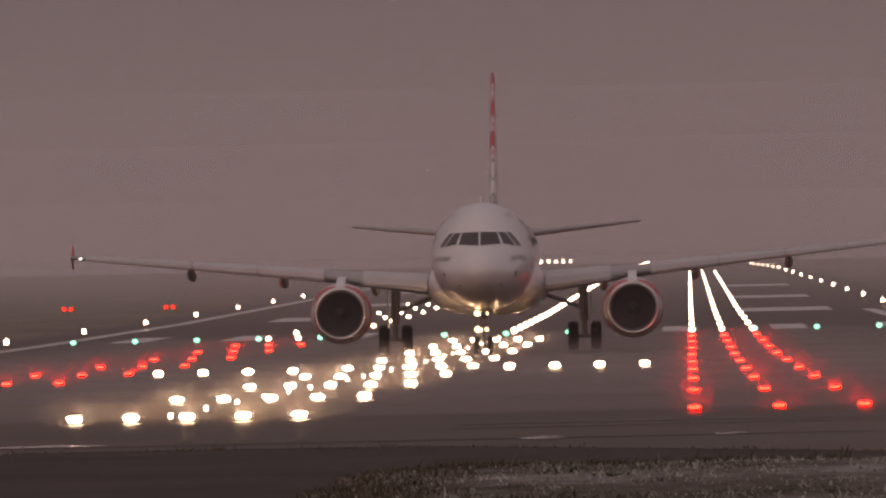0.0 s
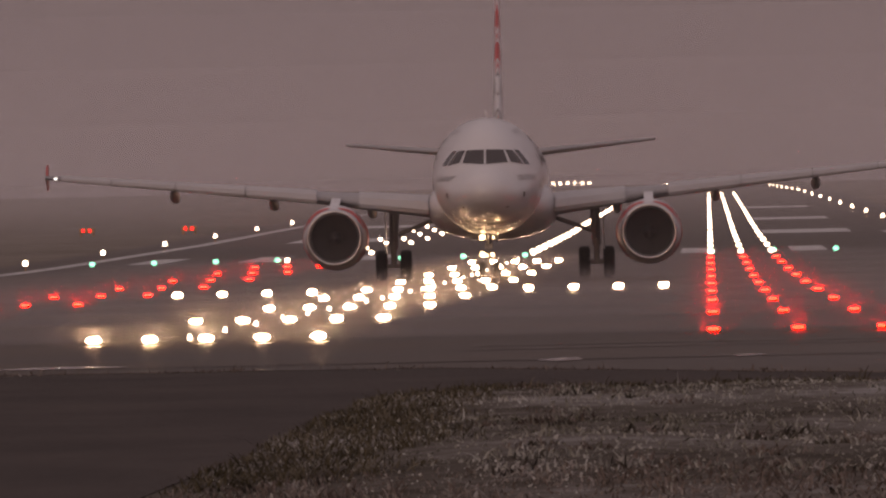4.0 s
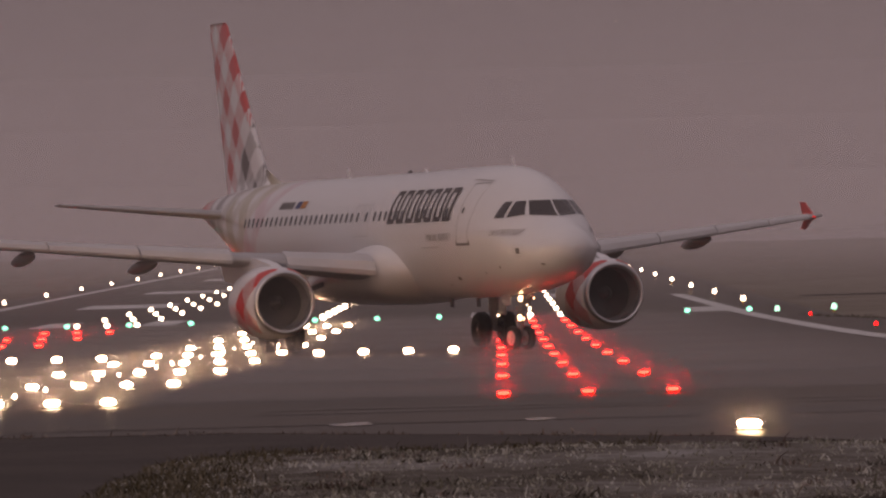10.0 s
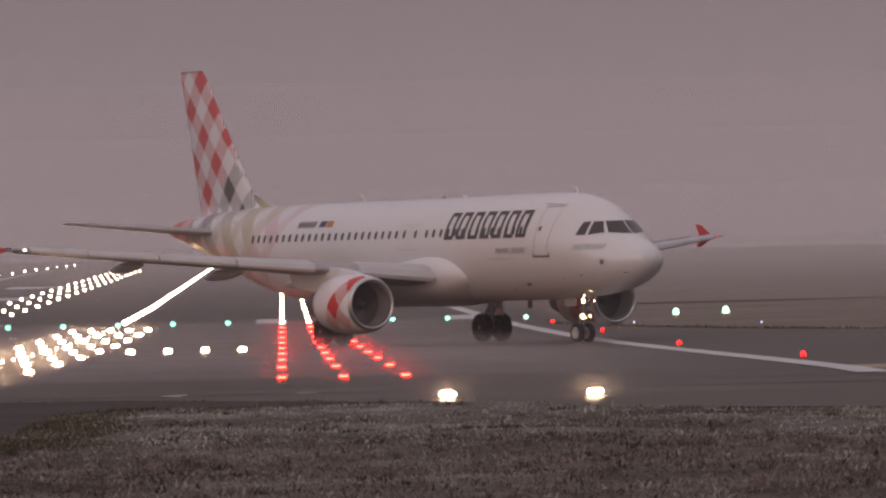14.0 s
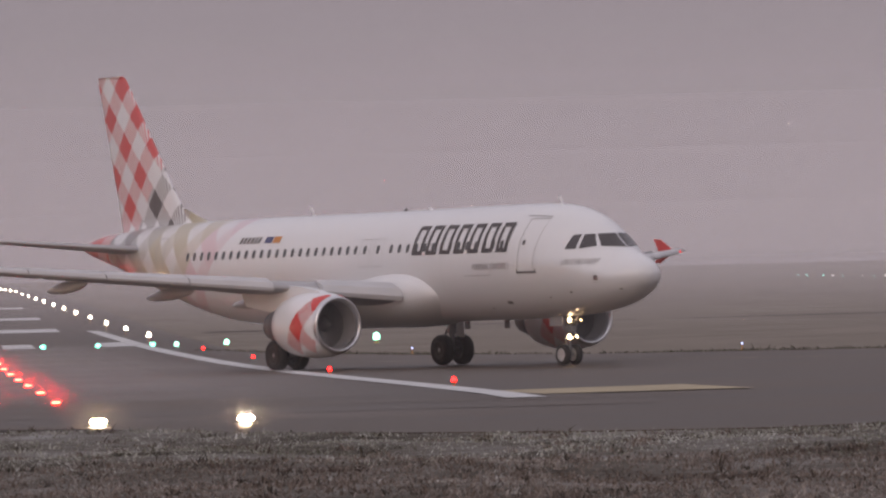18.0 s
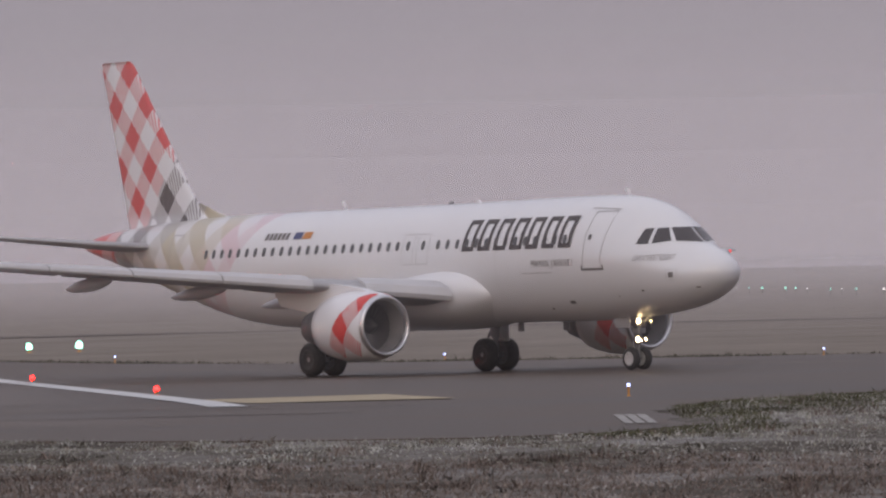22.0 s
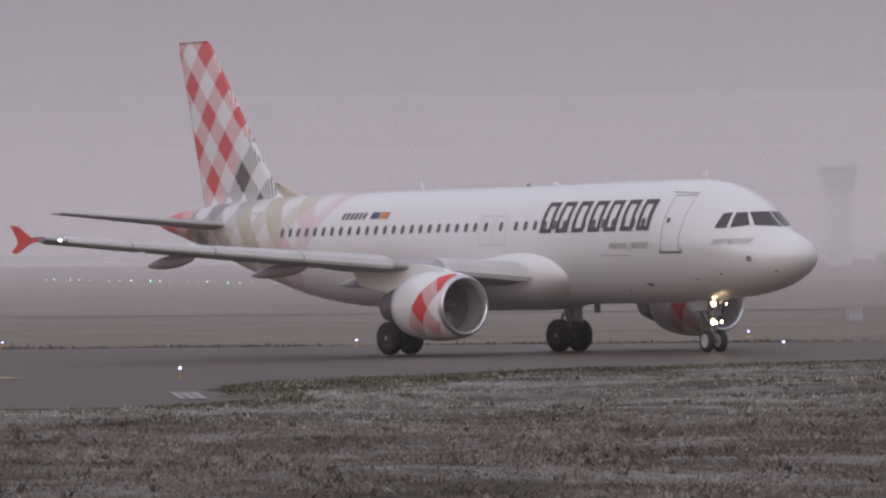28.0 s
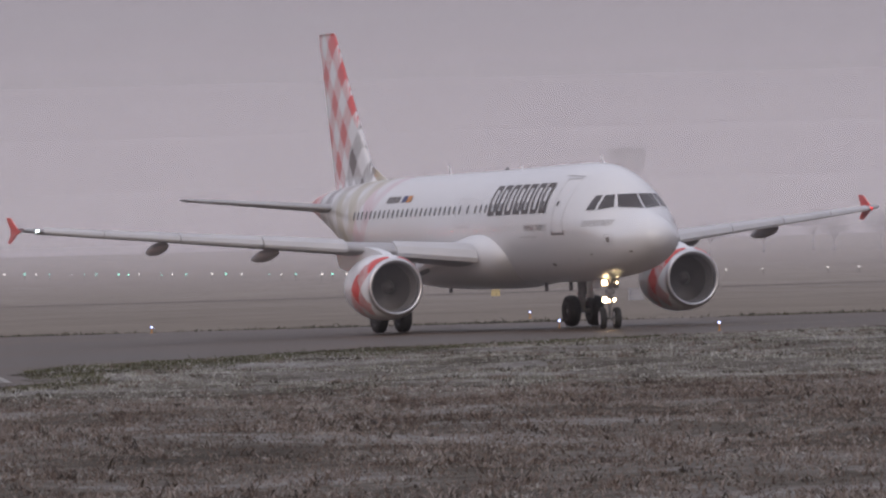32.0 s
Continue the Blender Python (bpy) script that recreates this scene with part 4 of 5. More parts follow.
def wheel_mesh(name, r, w, hubmat):
    tyre = [(-w / 2, r * 0.62), (-w / 2 - 0.005, r * 0.8), (-w * 0.42, r * 0.93), (-w * 0.25, r * 0.99), (0, r), (w * 0.25, r * 0.99), (w * 0.42, r * 0.93), (w / 2 + 0.005, r * 0.8), (w / 2, r * 0.62)]
    v1, f1 = revolve(tyre, 36, 'X')
    hub = [(-w * 0.30, 0.0), (-w * 0.32, r * 0.12), (-w * 0.42, r * 0.16), (-w * 0.28, r * 0.3), (-w * 0.36, r * 0.5), (-w / 2, r * 0.63), (w / 2, r * 0.63), (w * 0.36, r * 0.5), (w * 0.28, r * 0.3), (w * 0.42, r * 0.16), (w * 0.32, r * 0.12), (w * 0.30, 0.0)]
    v2, f2 = revolve(hub, 36, 'X')
    bolts = [tube((sx * w * 0.3, r * 0.4 * math.cos(a), r * 0.4 * math.sin(a)), (sx * w * 0.42, r * 0.4 * math.cos(a), r * 0.4 * math.sin(a)), r * 0.05, r * 0.05, 6) for sx in (-1, 1) for a in np.arange(8) * math.pi / 4]
    v, f = joined((v1, f1), (v2, f2), *bolts)
    return mesh_of(name, v, f, [M_TYRE, hubmat], [0] * len(f1) + [1] * (len(f) - len(f1)))


WHEELS = []


def build_airliner():
    plane = tagged(new("airliner"), "white twin-engine jet airliner with a red checked fin, taxiing", "airplane")
    # hull
    stations = [0.004, 0.03, 0.07, 0.13, 0.2, 0.3, 0.42, 0.56, 0.72, 0.9, 1.1, 1.3, 1.55, 1.8, 2.1, 2.4, 2.8, 3.2, 3.7, 4.3, 5, 5.8, 6.6, 8] + list(np.arange(9.5, 24, 1.5)) + list(np.arange(24, 37.3, 0.8)) + [37.4, 37.57]
    m = 56
    verts = [skin(s, 2 * math.pi * k / m) for s in stations for k in range(m)]
    faces = grid_faces(len(stations), m, True, True) + [tuple(range(m)), tuple(range((len(stations) - 1) * m, len(stations) * m))[::-1]]
    part("fuselage", mesh_of("fuselage", verts, faces, M_TAIL), plane, "white hull with pastel patches at the tail")
    # belly fairing
    sec = []
    FAIR = ((10.75, 1.4, 2.9, 2.5), (10.92, 1.74, 3.16, 2.3), (11.12, 1.93, 3.40, 2.12), (11.45, 2.10, 3.62, 1.95), (11.85, 2.22, 3.80, 1.80), (12.4, 2.31, 3.92, 1.66), (13.2, 2.36, 3.96, 1.55), (14.2, 2.38, 3.88, 1.48), (15.5, 2.38, 3.66, 1.48), (18, 2.34, 3.3, 1.48), (20, 2.1, 2.9, 1.54), (21.5, 1.5, 2.3, 1.62), (22.6, 0.4, 1.85, 1.7))
    for s, w, zt, zb in FAIR:
        for k in range(28):
            a = 2 * math.pi * k / 28
            ex = lambda q: math.copysign(abs(q) ** 0.88, q)
            sec.append((w * ex(math.cos(a)), NOSE - s, (zt + zb) / 2 + (zt - zb) / 2 * ex(math.sin(a))))
    part("belly_fairing", mesh_of("belly_fairing", sec, grid_faces(len(FAIR), 28, True, True), M_WHITE), plane)
    # cockpit glass
    for side in (1, -1):
        v, f = patch([(x * side, z) for x, z in ((0.035, 4.19), (0.79, 4.25), (0.64, 4.70), (0.03, 4.71))], front_point, 6)
        part("windscreen", mesh_of("windscreen", v, f, M_GLASS), plane, "dark glass cockpit windscreen")
        for q in (((2.53, 4.18), (2.00, 4.26), (2.34, 4.70), (2.63, 4.69)), ((3.10, 4.18), (2.65, 4.18), (2.73, 4.70), (3.02, 4.68))):
            v, f = patch(q, lambda a, b: side_point(a, b, 0.012, side), 6)
            part("cockpit_window", mesh_of("cockpit_window", v, f, M_GLASS), plane, "dark glass cockpit side window")
    # cabin windows
    for side in (1, -1):
        for s in list(np.arange(6.45, 13.6, 0.54)) + list(np.linspace(15.79, 27.41, 23)) + [14.32, 15.18]:
            pts = []
            for k in range(12):
                a = 2 * math.pi * k / 12
                pts.append((s + 0.105 * math.copysign(abs(math.cos(a)) ** 0.7, math.cos(a)), 4.43 + 0.165 * math.copysign(abs(math.sin(a)) ** 0.7, math.sin(a))))
            v = [side_point(a, b, 0.012, side) for a, b in pts]
            part("cabin_window", mesh_of("cabin_window", v, [tuple(range(12))], M_CABIN, smooth=False), plane)
    # doors as outlines
    def frame_line(s0, s1, z0, z1, side, name, wide=0.03, lean=0.0):
        bits = []
        for a in (((s0, z0), (s0 + wide, z0), (s0 + wide, z1), (s0, z1)), ((s1 - wide, z0), (s1, z0), (s1, z1), (s1 - wide, z1)), ((s0, z0), (s1, z0), (s1, z0 + wide), (s0, z0 + wide)), ((s0, z1 - wide), (s1, z1 - wide), (s1, z1), (s0, z1))):
            bits.append(patch(a, lambda s, z: side_point(s, z, 0.01, side), 5))
        v, f = joined(*bits)
        return part(name, mesh_of(name, v, f, M_LINE), plane)
    for side in (1, -1):
        frame_line(4.55, 5.46, 3.42, 5.34, side, "cabin_door")
        v, f = patch(((4.42, 3.36), (5.54, 3.36), (5.54, 3.43), (4.42, 3.43)), lambda s, z: side_point(s, z, 0.014, side), 4)
        for s in (4.42, 5.47):
            v, f = joined((v, f), patch(((s, 3.43), (s + 0.07, 3.43), (s + 0.07, 3.53), (s, 3.53)), lambda a, z: side_point(a, z, 0.014, side), 2))
        part("door_sill", mesh_of("door_sill", v, f, M_INKGREY), plane, "dark scuff plate under the cabin door")
        v, f = patch(((5.17, 4.39), (5.31, 4.39), (5.31, 4.56), (5.17, 4.56)), lambda s, z: side_point(s, z, 0.014, side), 2)
        part("door_window", mesh_of("door_window", v, f, M_CABIN), plane)
        for s in (13.99, 14.85):
            frame_line(s, s + 0.66, 3.78, 4.83, side, "overwing_exit", 0.02)
        frame_line(29.4, 30.1, 3.75, 5.2, side, "rear_door")
        v, f = patch(((1.47, 3.04), (1.65, 3.04), (1.65, 3.22), (1.47, 3.22)), lambda s, z: side_point(s, z, 0.012, side), 2)
        part("static_port", mesh_of("static_port", v, f, M_INKGREY), plane)
        # name on the side as slanted blocks
        for k in range(7):
            s = 12.05 - k * 0.885
            on = lambda a, z: side_point(a + 0.04 - 0.06 * (z - 4.16), z, 0.016, side)
            v, f = joined(*[patch(((s - a, c), (s - b, c), (s - b, d), (s - a, d)), on, 5) for a, b, c, d in ((0, 0.17, 4.16, 5.22), (0.50, 0.67, 4.16, 5.22), (0.17, 0.50, 4.16, 4.31), (0.17, 0.50, 5.07, 5.22))])
            part("name_block", mesh_of("name_block", v, f, M_INK), plane, "slanted hollow charcoal block of the painted name")
        for k in range(6):
            s = 23.92 - k * 0.25
            v, f = patch(((s, 4.84), (s - 0.17, 4.84), (s - 0.19, 5.08), (s - 0.02, 5.08)), lambda a, z: side_point(a, z, 0.016, side), 3)
            part("registration_bar", mesh_of("registration_bar", v, f, M_INKGREY), plane)
        for s, mm in ((22.2, M_BLUEFLAG), (21.64, M_ORANGEFLAG)):
            v, f = patch(((s, 4.84), (s - 0.5, 4.84), (s - 0.52, 5.08), (s - 0.02, 5.08)), lambda a, z: side_point(a, z, 0.016, side), 3)
            part("flag", mesh_of("flag", v, f, mm), plane)
        lettering(plane, "LOVE AT FIRST FLIGHT", 3.06, 3.62, 0.19, 1.42, side)
        lettering(plane, "MAMAN, J'ARRIVE !", 8.25, 3.46, 0.32, 2.25, side)
        for s, z, w, h in ((6.5, 2.27, 0.30, 0.11), (2.85, 2.61, 0.12, 0.06), (4.1, 2.45, 0.1, 0.05), (7.9, 2.1, 0.12, 0.06), (0.74, 2.68, 0.12, 0.05)):
            v, f = patch(((s, z), (s + w, z), (s + w, z + h), (s, z + h)), lambda a, b: side_point(a, b, 0.008, side), 2)
            part("vent", mesh_of("vent", v, f, M_INKGREY), plane)
        frame_line(1.38, 1.75, 2.95, 3.32, side, "port_frame", 0.014)
        frame_line(7.1, 8.85, 3.32, 3.35, side, "access_panel", 0.012)
        v, f = patch(((4.5, 5.37), (5.76, 5.44), (5.76, 5.47), (4.5, 5.40)), lambda s, z: side_point(s, z, 0.012, side), 5)
        part("rain_gutter", mesh_of("rain_gutter", v, f, M_LINE), plane)
    for s in (1.32, 6.9, 10.2, 13.0, 17.4, 20.9, 25.2, 30.8):
        v = [skin(s + d, 2 * math.pi * k / 48, 0.004) for d in (0, 0.014) for k in range(48)]
        part("skin_joint", mesh_of("skin_joint", v, grid_faces(2, 48, True, True), M_SEAM), plane)
    # aerials
    for s, z, hgt in ((5.1, 5.83, 0.30), (13.3, 5.85, 0.12), (21.15, 5.83, 0.34)):
        bits = boxy(-0.012, 0.012, NOSE - s - 0.16, NOSE - s, z - 0.05, z + hgt, 0.005)
        vv = [Vector((p.x, p.y - 0.22 * max(0, (p.z - z) / hgt), p.z)) for p in bits[0]]
        part("aerial", mesh_of("aerial", vv, bits[1], M_WHITE), plane)
    v, f = revolve([(5.84, 0.09), (5.9, 0.09), (5.95, 0.05), (5.96, 0.0)], 12, 'Z', (0, NOSE - 15.1, 0))
    part("beacon", mesh_of("beacon", v, f, M_DARK), plane)
    for s in (8.7, 11.2, 21.5):
        bits = boxy(-0.02, 0.02, NOSE - s - 0.3, NOSE - s, 1.38, 1.75, 0.008)
        part("belly_aerial", mesh_of("belly_aerial", *bits, M_DARK), plane)
    # wings
    for side in (1, -1):
        secs = [(1.2, 2.58, 11.6, 18.9, 0.15), (1.98, 2.68, 12.2, 18.9, 0.15), (4.2, 2.91, 13.35, 18.95, 0.135), (6.3, 3.13, 14.5, 19.05, 0.12), (11, 3.58, 17.0, 20.3, 0.11), (15.2, 3.98, 19.25, 21.45, 0.105), (17.05, 4.17, 20.2, 21.9, 0.10)]
        v, f = wing_loft(secs)
        v = [(p[0] * side, p[1], p[2]) for p in v]
        if side < 0:
            f = [k[::-1] for k in f]
        wing_ob = part("wing", mesh_of("wing", v, f, M_GREY), plane, "light grey swept wing")
        # leading edge slats
        for x0, x1 in ((2.32, 4.9), (6.5, 9.2), (9.25, 11.9), (11.95, 14.4), (14.45, 16.4)):
            bits = []
            for x in (x0, x1):
                le = np.interp(x, [q[0] for q in secs], [q[2] for q in secs])
                zz = np.interp(x, [q[0] for q in secs], [q[1] for q in secs])
                ch = np.interp(x, [q[0] for q in secs], [q[3] for q in secs]) - le
                for u, h in ((-0.02, -0.035), (-0.035, -0.01), (-0.01, 0.035), (0.06, 0.066), (0.1, 0.075), (0.06, 0.05), (0.0, 0.0)):
                    bits.append((x * side, NOSE - (le + u * ch), zz + h * ch))
            f2 = grid_faces(2, 7, True, side < 0) + [tuple(range(7)), tuple(range(7, 14))[::-1]]
            part("slat", mesh_of("slat", bits, f2, M_SLAT, smooth=False), wing_ob)
        # flap track fairings
        for x, s0, s1 in ((4.6, 16.6, 20.2), (8.3, 17.0, 20.4), (12.1, 18.4, 21.3)):
            zz = np.interp(x, [q[0] for q in secs], [q[1] for q in secs]) - 0.22
            prof = []
            for u in np.linspace(0, 1, 12):
                r = 0.18 * math.sin(math.pi * min(1, u * 1.02)) ** 0.6 + 0.005
                prof.append((NOSE - (s0 + u * (s1 - s0)), r))
            v, f = revolve(prof, 14, 'Y', (x * side, 0, 0))
            v = [Vector((p.x, p.y, zz + (p.z * 1.25) - 0.25 * (NOSE - p.y - s0) / (s1 - s0))) for p in v]
            part("flap_fairing", mesh_of("flap_fairing", v, f, M_GREY), wing_ob)
        # flaps and aileron as trailing panels
        for x0, x1, nm in ((2.2, 6.2, "flap"), (6.4, 12.6, "flap"), (12.8, 16.2, "aileron")):
            bits = []
            for x in (x0, x1):
                te = np.interp(x, [q[0] for q in secs], [q[3] for q in secs])
                zz = np.interp(x, [q[0] for q in secs], [q[1] for q in secs])
                d = 0.9 if nm == "flap" else 0.5
                for a, h in ((-d, 0.11), (-d * 0.3, 0.09), (0.06, -0.03), (0.07, -0.06), (-d * 0.3, -0.02), (-d, -0.02)):
                    bits.append((x * side, NOSE - (te + a), zz + h))
            part(nm, mesh_of(nm, bits, grid_faces(2, 6, True, side < 0) + [tuple(range(6)), tuple(range(6, 12))[::-1]], M_GREY, smooth=False), wing_ob)
        # wingtip fence
        out = [(20.45, 4.12), (20.95, 4.22), (21.75, 4.63), (22.15, 4.65), (21.85, 4.24), (21.75, 4.02), (22.1, 3.72), (21.8, 3.68), (21.1, 3.98)]
        v = [((17.05 + 0.1 * abs(z - 4.15)) * side + d, NOSE - s - 0.15, z + 0.02) for d in (-0.025, 0.025) for s, z in out]
        n = len(out)
        f = [tuple(range(n)), tuple(range(n, 2 * n))[::-1]] + [(k, (k + 1) % n, n + (k + 1) % n, n + k) for k in range(n)]
        part("wingtip_fence", mesh_of("wingtip_fence", v, f, M_RED, smooth=False), wing_ob, "red wingtip fence")
        v, f = revolve([(-0.09, 0.0), (-0.06, 0.03), (0, 0.045), (0.06, 0.03), (0.09, 0.0)], 10, 'X', (16.6 * side, NOSE - 20.0, 4.13))
        part("navigation_light", mesh_of("navigation_light", v, f, L_STROBE if side > 0 else L_PORT), wing_ob)
        # tailplane
        v, f = wing_loft([(0.4, 4.72, 31.2, 35.0, 0.11), (1.0, 4.78, 31.6, 35.1, 0.11), (6.1, 5.29, 34.65, 36.05, 0.09), (6.22, 5.31, 34.9, 36.0, 0.05)], 10)
        v = [(p[0] * side, p[1], p[2]) for p in v]
        part("tailplane", mesh_of("tailplane", v, [k[::-1] for k in f] if side < 0 else f, M_GREY), plane, "grey tailplane with a dark leading edge")
        build_engine(plane, side)
    # fin with rudder line
    v, f = wing_loft([(5.4, 0, 29.2, 34.75, 0.09), (6.1, 0, 30.1, 34.92, 0.095), (7.0, 0, 30.84, 35.12, 0.10), (11.62, 0, 34.26, 36.34, 0.09), (11.76, 0, 34.5, 36.3, 0.05)], 12)
    v = [(p[2], p[1], p[0]) for p in v]
    part("fin", mesh_of("fin", v, [k[::-1] for k in f], M_FIN), plane, "fin in a red and white check with a charcoal diamond")
    v, f = wing_loft([(5.6, 0, 27.4, 29.8, 0.05), (5.98, 0, 29.1, 30.8, 0.06), (6.35, 0, 30.1, 31.4, 0.05)], 8)
    v = [(p[2], p[1], p[0]) for p in v]
    part("dorsal_fillet", mesh_of("dorsal_fillet", v, [k[::-1] for k in f], M_TAIL), plane)
    build_gear(plane)
    return plane


def lettering(plane, words, s0, z0, height, length, side):
    cu = bpy.data.curves.new("words", 'FONT')
    cu.body, cu.size = words, 1.0
    ob = bpy.data.objects.new("words", cu)
    me = bpy.data.meshes.new_from_object(ob)
    xs = [v.co.x for v in me.vertices]
    ys = [v.co.y for v in me.vertices]
    w, h0, h1 = max(xs), min(ys), max(ys)
    for v in me.vertices:
        u, k = v.co.x / w, (v.co.y - h0) / (h1 - h0)
        s = s0 - (u - 0.0) * length if side > 0 else s0 - length + u * length
        v.co = side_point(s - 0.15 * height * k * side, z0 + k * height, 0.016, side)
    me.materials.clear()
    me.materials.append(M_INKGREY)
    bpy.data.objects.remove(ob)
    part("lettering", me, plane, "small charcoal painted words")


def build_engine(plane, side):
    cx, cz = 5.75 * side, 1.69
    eng = part("engine", mesh_of("nacelle", *revolve([(-11.55, 1.06), (-11.75, 1.13), (-12.2, 1.19), (-12.9, 1.21), (-13.5, 1.17), (-14.0, 1.08), (-14.32, 1.0), (-14.32, 0.93), (-13.9, 0.9)], 44, 'Y', (0, 0, 0)), M_WHITE), plane, "white engine nacelle with red diamonds")
    eng.location = (cx, NOSE, cz)
    lip = [(-11.55, 1.06), (-11.43, 1.02), (-11.38, 0.965), (-11.43, 0.91), (-11.6, 0.87)]
    part("inlet_lip", mesh_of("inlet_lip", *revolve(lip, 44, 'Y'), M_LIP), eng, "bare metal inlet lip")
    part("inlet_duct", mesh_of("inlet_duct", *revolve([(-11.6, 0.87), (-11.9, 0.85), (-12.5, 0.86)], 44, 'Y'), M_DUCT), eng)
    vs = []
    for r, tw in ((0.26, 0.9), (0.55, 0.6), (0.86, 0.35)):
        wdt = 0.11 + 0.05 * r
        for e in (-1, 1):
            b = e * wdt * math.cos(tw) / max(r, 0.3) * 0.9
            vs.append((r * math.cos(b), -e * wdt * math.sin(tw) * 0.9, r * math.sin(b)))
    blade = mesh_of("fan_blade", vs, [(0, 1, 3, 2), (2, 3, 5, 4)], M_FAN)
    for k in range(24):
        part("fan_blade", blade, eng).matrix_basis = pose(0, -12.35, 0, 0, 15 * k, 0)
    part("fan_backing", mesh_of("fan_backing", *revolve([(-12.5, 0.86), (-12.52, 0.4), (-12.52, 0.0)], 32, 'Y'), M_FAN), eng)
    part("spinner", mesh_of("spinner", *revolve([(-11.95, 0.0), (-12.0, 0.06), (-12.15, 0.16), (-12.4, 0.27)], 24, 'Y'), M_FAN), eng)
    part("exhaust_nozzle", mesh_of("exhaust_nozzle", *revolve([(-14.0, 0.85), (-14.9, 0.72), (-15.6, 0.52), (-15.6, 0.46), (-15.0, 0.42)], 32, 'Y'), M_DARK), eng)
    part("exhaust_cone", mesh_of("exhaust_cone", *revolve([(-15.0, 0.4), (-15.7, 0.28), (-16.3, 0.03)], 24, 'Y'), M_DARK), eng)
    # pylon
    out = [(12.0, 1.12), (12.6, 1.28), (13.6, 1.42), (14.6, 1.5), (17.6, 1.3), (17.2, 0.75), (15.4, 0.5), (14.0, 0.9)]
    vv = [(d, -s, z) for d in (-0.17, 0.17) for s, z in out]
    n = len(out)
    ff = [tuple(range(n)), tuple(range(n, 2 * n))[::-1]] + [(k, (k + 1) % n, n + (k + 1) % n, n + k) for k in range(n)]
    part("pylon", mesh_of("pylon", vv, ff, M_WHITE, smooth=False), eng)
    prof = [(-11.55, 1.06), (-11.75, 1.13), (-12.2, 1.19), (-12.9, 1.21), (-13.5, 1.17), (-14.0, 1.08), (-14.32, 1.0)]

    def on_nacelle(s, a):
        r = np.interp(s, [-p[0] for p in prof], [p[1] for p in prof]) + 0.008
        return (r * math.cos(a), -s, r * math.sin(a))
    def cell(cs, ca, base):
        p, q = 0.42, 0.5

        def at(u, v):
            k = cs + (u - 0.5) * p + (v - 0.5) * p
            a = ca + (u - 0.5) * q - (v - 0.5) * q
            return on_nacelle(min(max(k, 11.56), 14.3), a if base == 0 else math.pi - a)
        return at
    for base in (0, 1):
        for cs, ca in ((12.45, -0.05), (11.65, 0.95)):
            v, f = patch(((0, 0), (1, 0), (1, 1), (0, 1)), cell(cs, ca, base), 8)
            part("diamond", mesh_of("diamond", v, f, M_RED), eng, "red painted diamond")
        for cs, ca in ((12.03, 0.45), (12.03, -0.55), (12.87, -0.55)):
            for k in range(7):
                v, f = patch(((k / 7, 0), (k / 7 + 0.06, 0), (k / 7 + 0.06, 1), (k / 7, 1)), cell(cs, ca, base), 5)
                part("stripe", mesh_of("stripe", v, f, M_RED), eng)


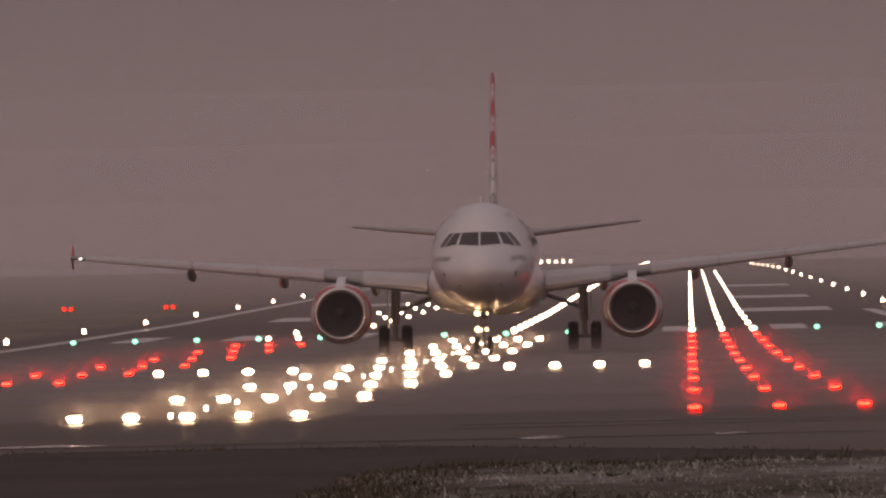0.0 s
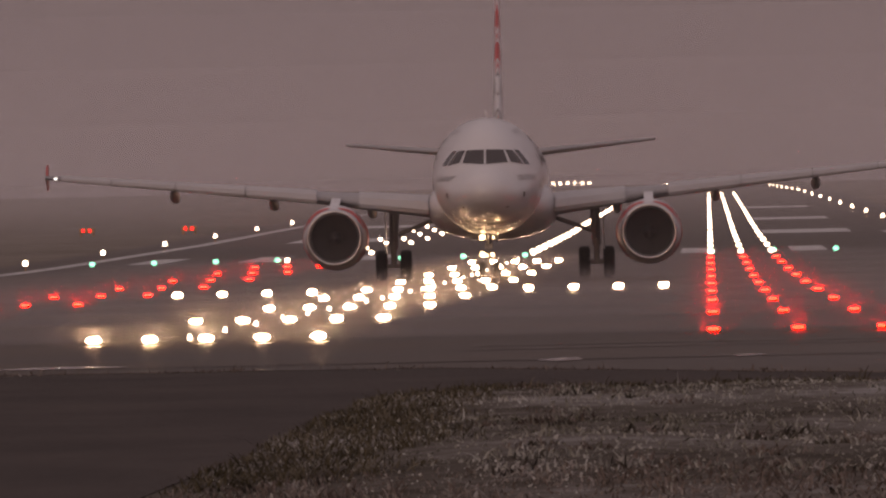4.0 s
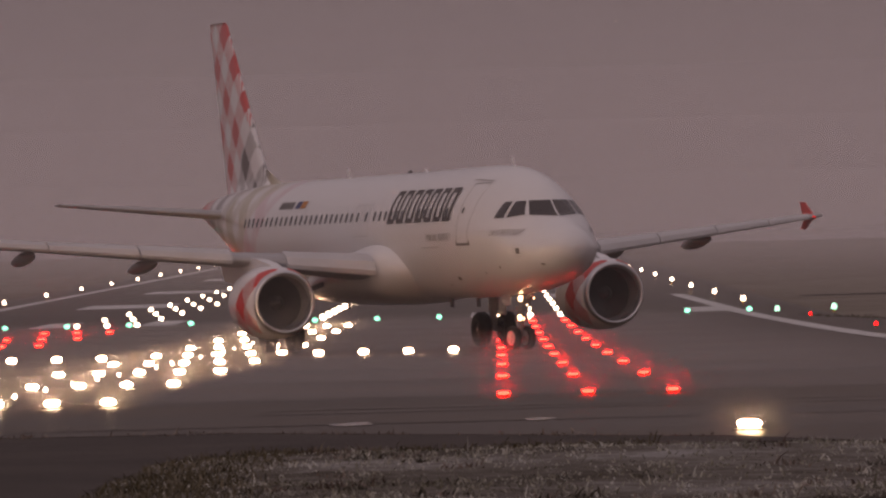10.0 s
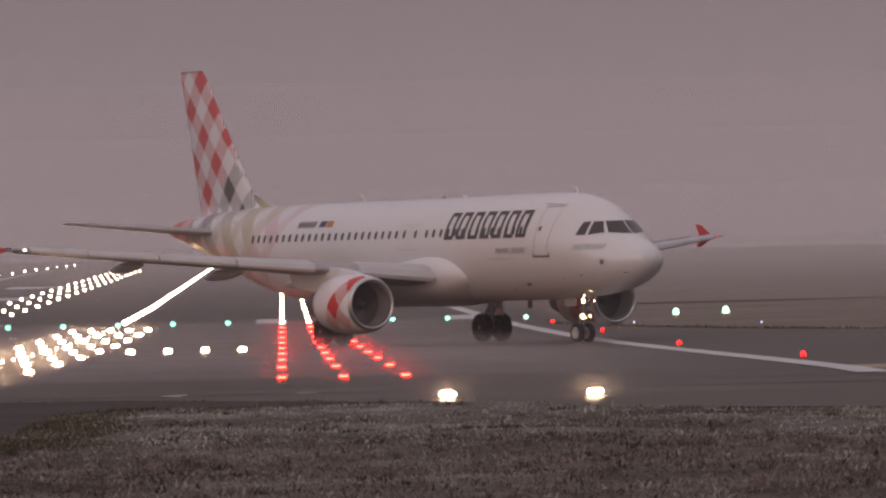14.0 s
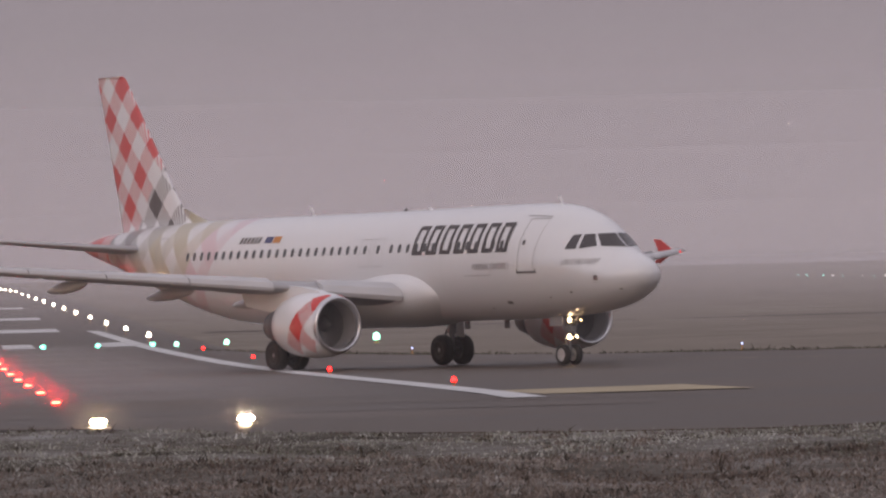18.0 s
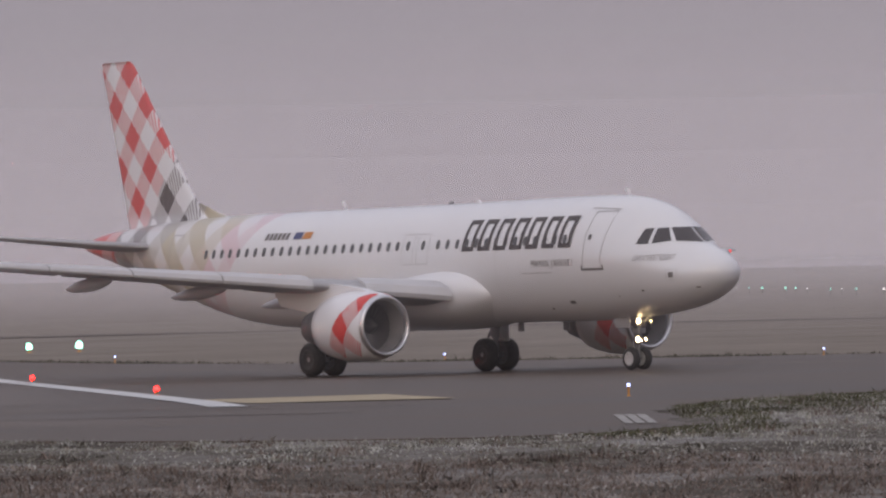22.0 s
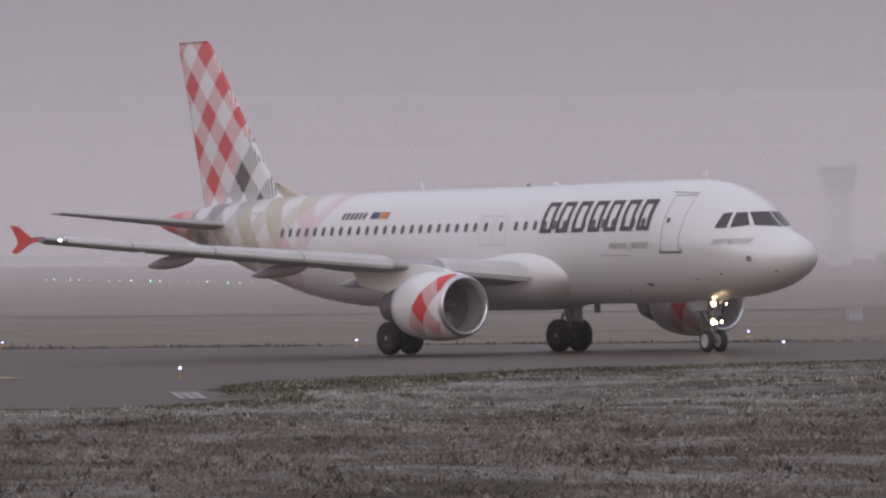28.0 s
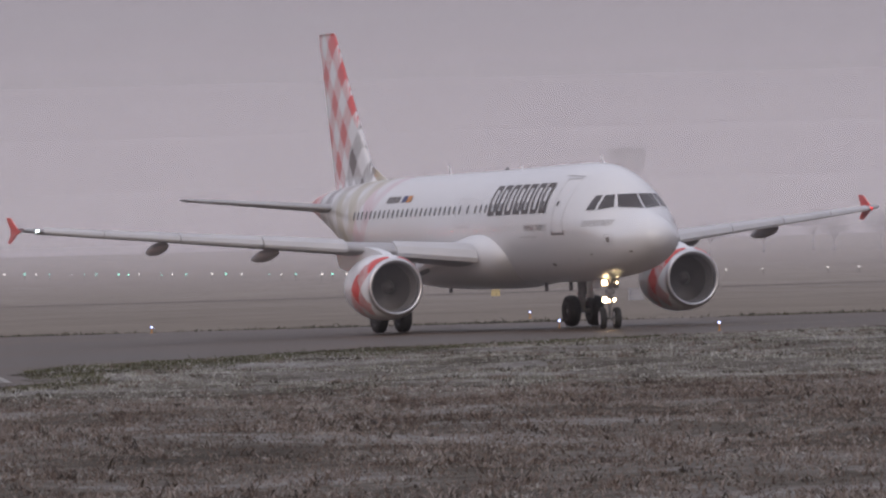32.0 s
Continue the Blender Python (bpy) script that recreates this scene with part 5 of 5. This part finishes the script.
def build_gear(plane):
    # nose gear, with its own turning point at the nose wheels
    gear = part("nose_gear", mesh_of("nose_gear", *joined(tube((0, 0.05, 0.36), (0, 0.12, 1.0), 0.055, 0.06), tube((0, 0.12, 0.95), (0, 0.22, 2.2), 0.085, 0.09), tube((-0.32, 0, 0.38), (0.32, 0, 0.38), 0.05, 0.05),
                tube((0, 0.16, 1.35), (0, 0.95, 1.95), 0.045, 0.05), tube((0, -0.08, 0.55), (0, -0.22, 0.95), 0.03, 0.03), tube((0, -0.22, 0.95), (0, 0.02, 1.25), 0.03, 0.03), tube((-0.2, 0.2, 1.62), (0.2, 0.2, 1.62), 0.035, 0.035), boxy(-0.14, 0.14, -0.05, 0.32, 1.22, 1.40, 0.03)), M_STEEL, smooth=False), plane)
    for x in (-0.26, 0.26):
        w = part("nose_wheel", wheel_mesh("nose_wheel", 0.38, 0.22, M_HUB), gear)
        w.location = (x, 0, 0.38)
        WHEELS.append((w, (x, 0, 0.38), 0.38))
    for x, y, z, r, mm in ((0.22, 0.33, 1.63, 0.10, L_TAXI), (0.0, 0.5, 1.66, 0.04, L_TAXI), (-0.18, 0.5, 1.62, 0.04, L_TAXI), (0.21, 0.26, 1.02, 0.10, L_TAXI), (0.07, 0.26, 0.99, 0.05, L_TAXI), (-0.13, 0.26, 1.02, 0.06, L_TAXI)):
        v, f = revolve([(0.0, r), (0.03, r * 0.9), (0.05, r * 0.5), (0.055, 0.0)], 16, 'Y', (x, y, z))
        lens = part("landing_light", mesh_of("landing_light", v, f, mm), gear, "glowing nose gear lamp")
        v, f = revolve([(-0.10, r * 0.5), (-0.06, r * 1.05), (0.085, r * 1.18), (0.085, r * 1.08), (0.0, r * 1.02)], 18, 'Y', (x, y, z))
        part("lamp_housing", mesh_of("lamp_housing", v, f, M_STEEL), lens)
    for sd in (-1, 1):
        v, f = boxy(0.33 * sd - 0.015, 0.33 * sd + 0.015, -0.7, 0.1, 1.42, 1.82, 0.01)
        part("gear_door", mesh_of("gear_door", v, f, M_GREY, smooth=False), plane)
    base = NOSE - 17.71
    for side in (1, -1):
        x = 3.80 * side
        g = part("main_gear", mesh_of("main_gear", *joined(tube((x, base, 0.5), (x, base, 1.3), 0.11, 0.11), tube((x, base, 1.2), (x - 0.05 * side, base + 0.05, 2.75), 0.17, 0.2), tube((x - 0.62, base, 0.58), (x + 0.62, base, 0.58), 0.09, 0.09),
                 tube((x - 0.05 * side, base, 1.7), (x - 1.75 * side, base + 0.1, 2.35), 0.08, 0.09), tube((x, base - 0.15, 0.75), (x, base - 0.42, 1.2), 0.05, 0.05), tube((x, base - 0.42, 1.2), (x, base - 0.12, 1.6), 0.05, 0.05), tube((x, base + 0.2, 1.5), (x, base + 0.9, 2.5), 0.05, 0.05)), M_STEEL, smooth=False), plane)
        v, f = boxy(x + 0.28 * side - 0.02, x + 0.28 * side + 0.02, base - 0.42, base + 0.42, 1.05, 2.6, 0.015)
        part("leg_door", mesh_of("leg_door", v, f, M_WHITE, smooth=False), g)
        for dx in (-0.46, 0.46):
            w = part("main_wheel", wheel_mesh("main_wheel", 0.585, 0.42, M_BRAKE), g)
            w.location = (x + dx, base, 0.585)
            WHEELS.append((w, (x + dx, base, 0.585), 0.585))
    return gear


airliner = build_airliner()


# ---------------------------------------------------------------- way of the airliner
# seconds, place of the nose wheels, heading in degrees (0: straight at the runway's near end, more: to the right)
ROLL_OUT = [
    (0, -7.93, 253.00, 0.56), (0.5, -7.94, 250.69, 0.52), (1, -7.92, 248.47, 0.54), (1.5, -7.92, 246.31, 0.52), (2, -7.92, 244.09, 0.63), (2.5, -7.92, 241.92, 0.71),
    (4.5, -7.76, 232.24, 0.94), (5, -7.59, 229.73, 1.40), (5.5, -7.21, 227.27, 2.31), (6, -6.82, 224.47, 3.88), (6.5, -6.32, 221.60, 5.54), (7, -5.58, 218.92, 7.47),
    (7.5, -4.77, 216.34, 9.51), (8, -3.87, 213.94, 11.65), (8.5, -2.86, 211.85, 13.81), (9, -1.88, 210.15, 16.18), (9.5, -0.64, 210.01, 18.16), (10, 0.66, 210.63, 20.36),
    (10.5, 1.92, 212.00, 22.71), (11, 2.94, 213.84, 24.22), (11.5, 4.47, 215.72, 24.45), (12, 5.86, 217.33, 26.05), (12.5, 7.26, 218.39, 27.75), (13, 8.80, 218.28, 28.99),
    (13.5, 10.32, 217.18, 29.94), (14, 11.81, 215.27, 30.50), (14.5, 13.29, 213.34, 30.87), (16.5, 19.04, 203.35, 31.34), (17, 20.42, 200.74, 31.29), (17.5, 21.75, 198.27, 31.17),
    (18, 23.11, 195.76, 30.96), (18.5, 24.43, 193.37, 30.81), (19, 25.74, 190.88, 30.78), (19.5, 27.02, 188.23, 30.58), (20, 28.34, 185.68, 30.57), (20.5, 29.65, 183.19, 30.58),
    (21, 30.97, 180.85, 30.44), (21.5, 32.25, 178.62, 30.37), (22, 33.56, 176.49, 30.35), (23, 36.35, 173.29, 30.70), (23.5, 37.73, 172.68, 29.90), (24, 39.48, 171.92, 29.51),
    (24.5, 40.89, 170.68, 29.87), (25, 42.22, 169.20, 29.96), (25.5, 43.50, 167.03, 29.70), (27.5, 47.74, 157.85, 27.80), (28, 48.69, 156.68, 26.46), (28.5, 50.20, 157.52, 25.40),
    (29, 51.17, 158.97, 23.32), (29.5, 51.92, 160.76, 20.55), (30, 52.65, 161.16, 18.44), (30.5, 52.96, 160.16, 16.03), (31, 52.89, 157.98, 13.01), (31.5, 52.67, 155.91, 10.25),
    (32, 52.35, 154.06, 6.85),
]


def motions():
    rows = []
    for t, x, y, h in ROLL_OUT:
        a = radians(h)
        back = (x - 12.64 * math.sin(a), y + 12.64 * math.cos(a))
        tilt = math.degrees(math.atan2(level(x, y) - level(*back), 12.64))
        rows.append((t, pose(x, y, level(x, y), tilt, 0, 180 + h)))
    walk(airliner, rows)
    # wheels turn by the way that they go
    times = [k * 0.16 for k in range(201)]
    ts = [r[0] for r in ROLL_OUT]
    px, py = np.interp(times, ts, [r[1] for r in ROLL_OUT]), np.interp(times, ts, [r[2] for r in ROLL_OUT])
    way = np.concatenate([[0], np.cumsum(np.hypot(np.diff(px), np.diff(py)))])
    for w, at, r in WHEELS:
        walk(w, [(t, pose(*at, -math.degrees(d / r), 0, 0)) for t, d in zip(times, way)])
    steer = []
    hd = [r[3] for r in ROLL_OUT]
    gear = next(o for o in airliner.children if o.name.startswith("nose_gear"))
    for t in range(0, 33):
        rate = np.interp(min(32, t + 0.7), ts, hd) - np.interp(max(0, t - 0.7), ts, hd)
        steer.append((t, pose(0, 0, 0, 0, 0, float(np.clip(rate * 2.2, -25, 25)))))
    walk(gear, steer)


motions()
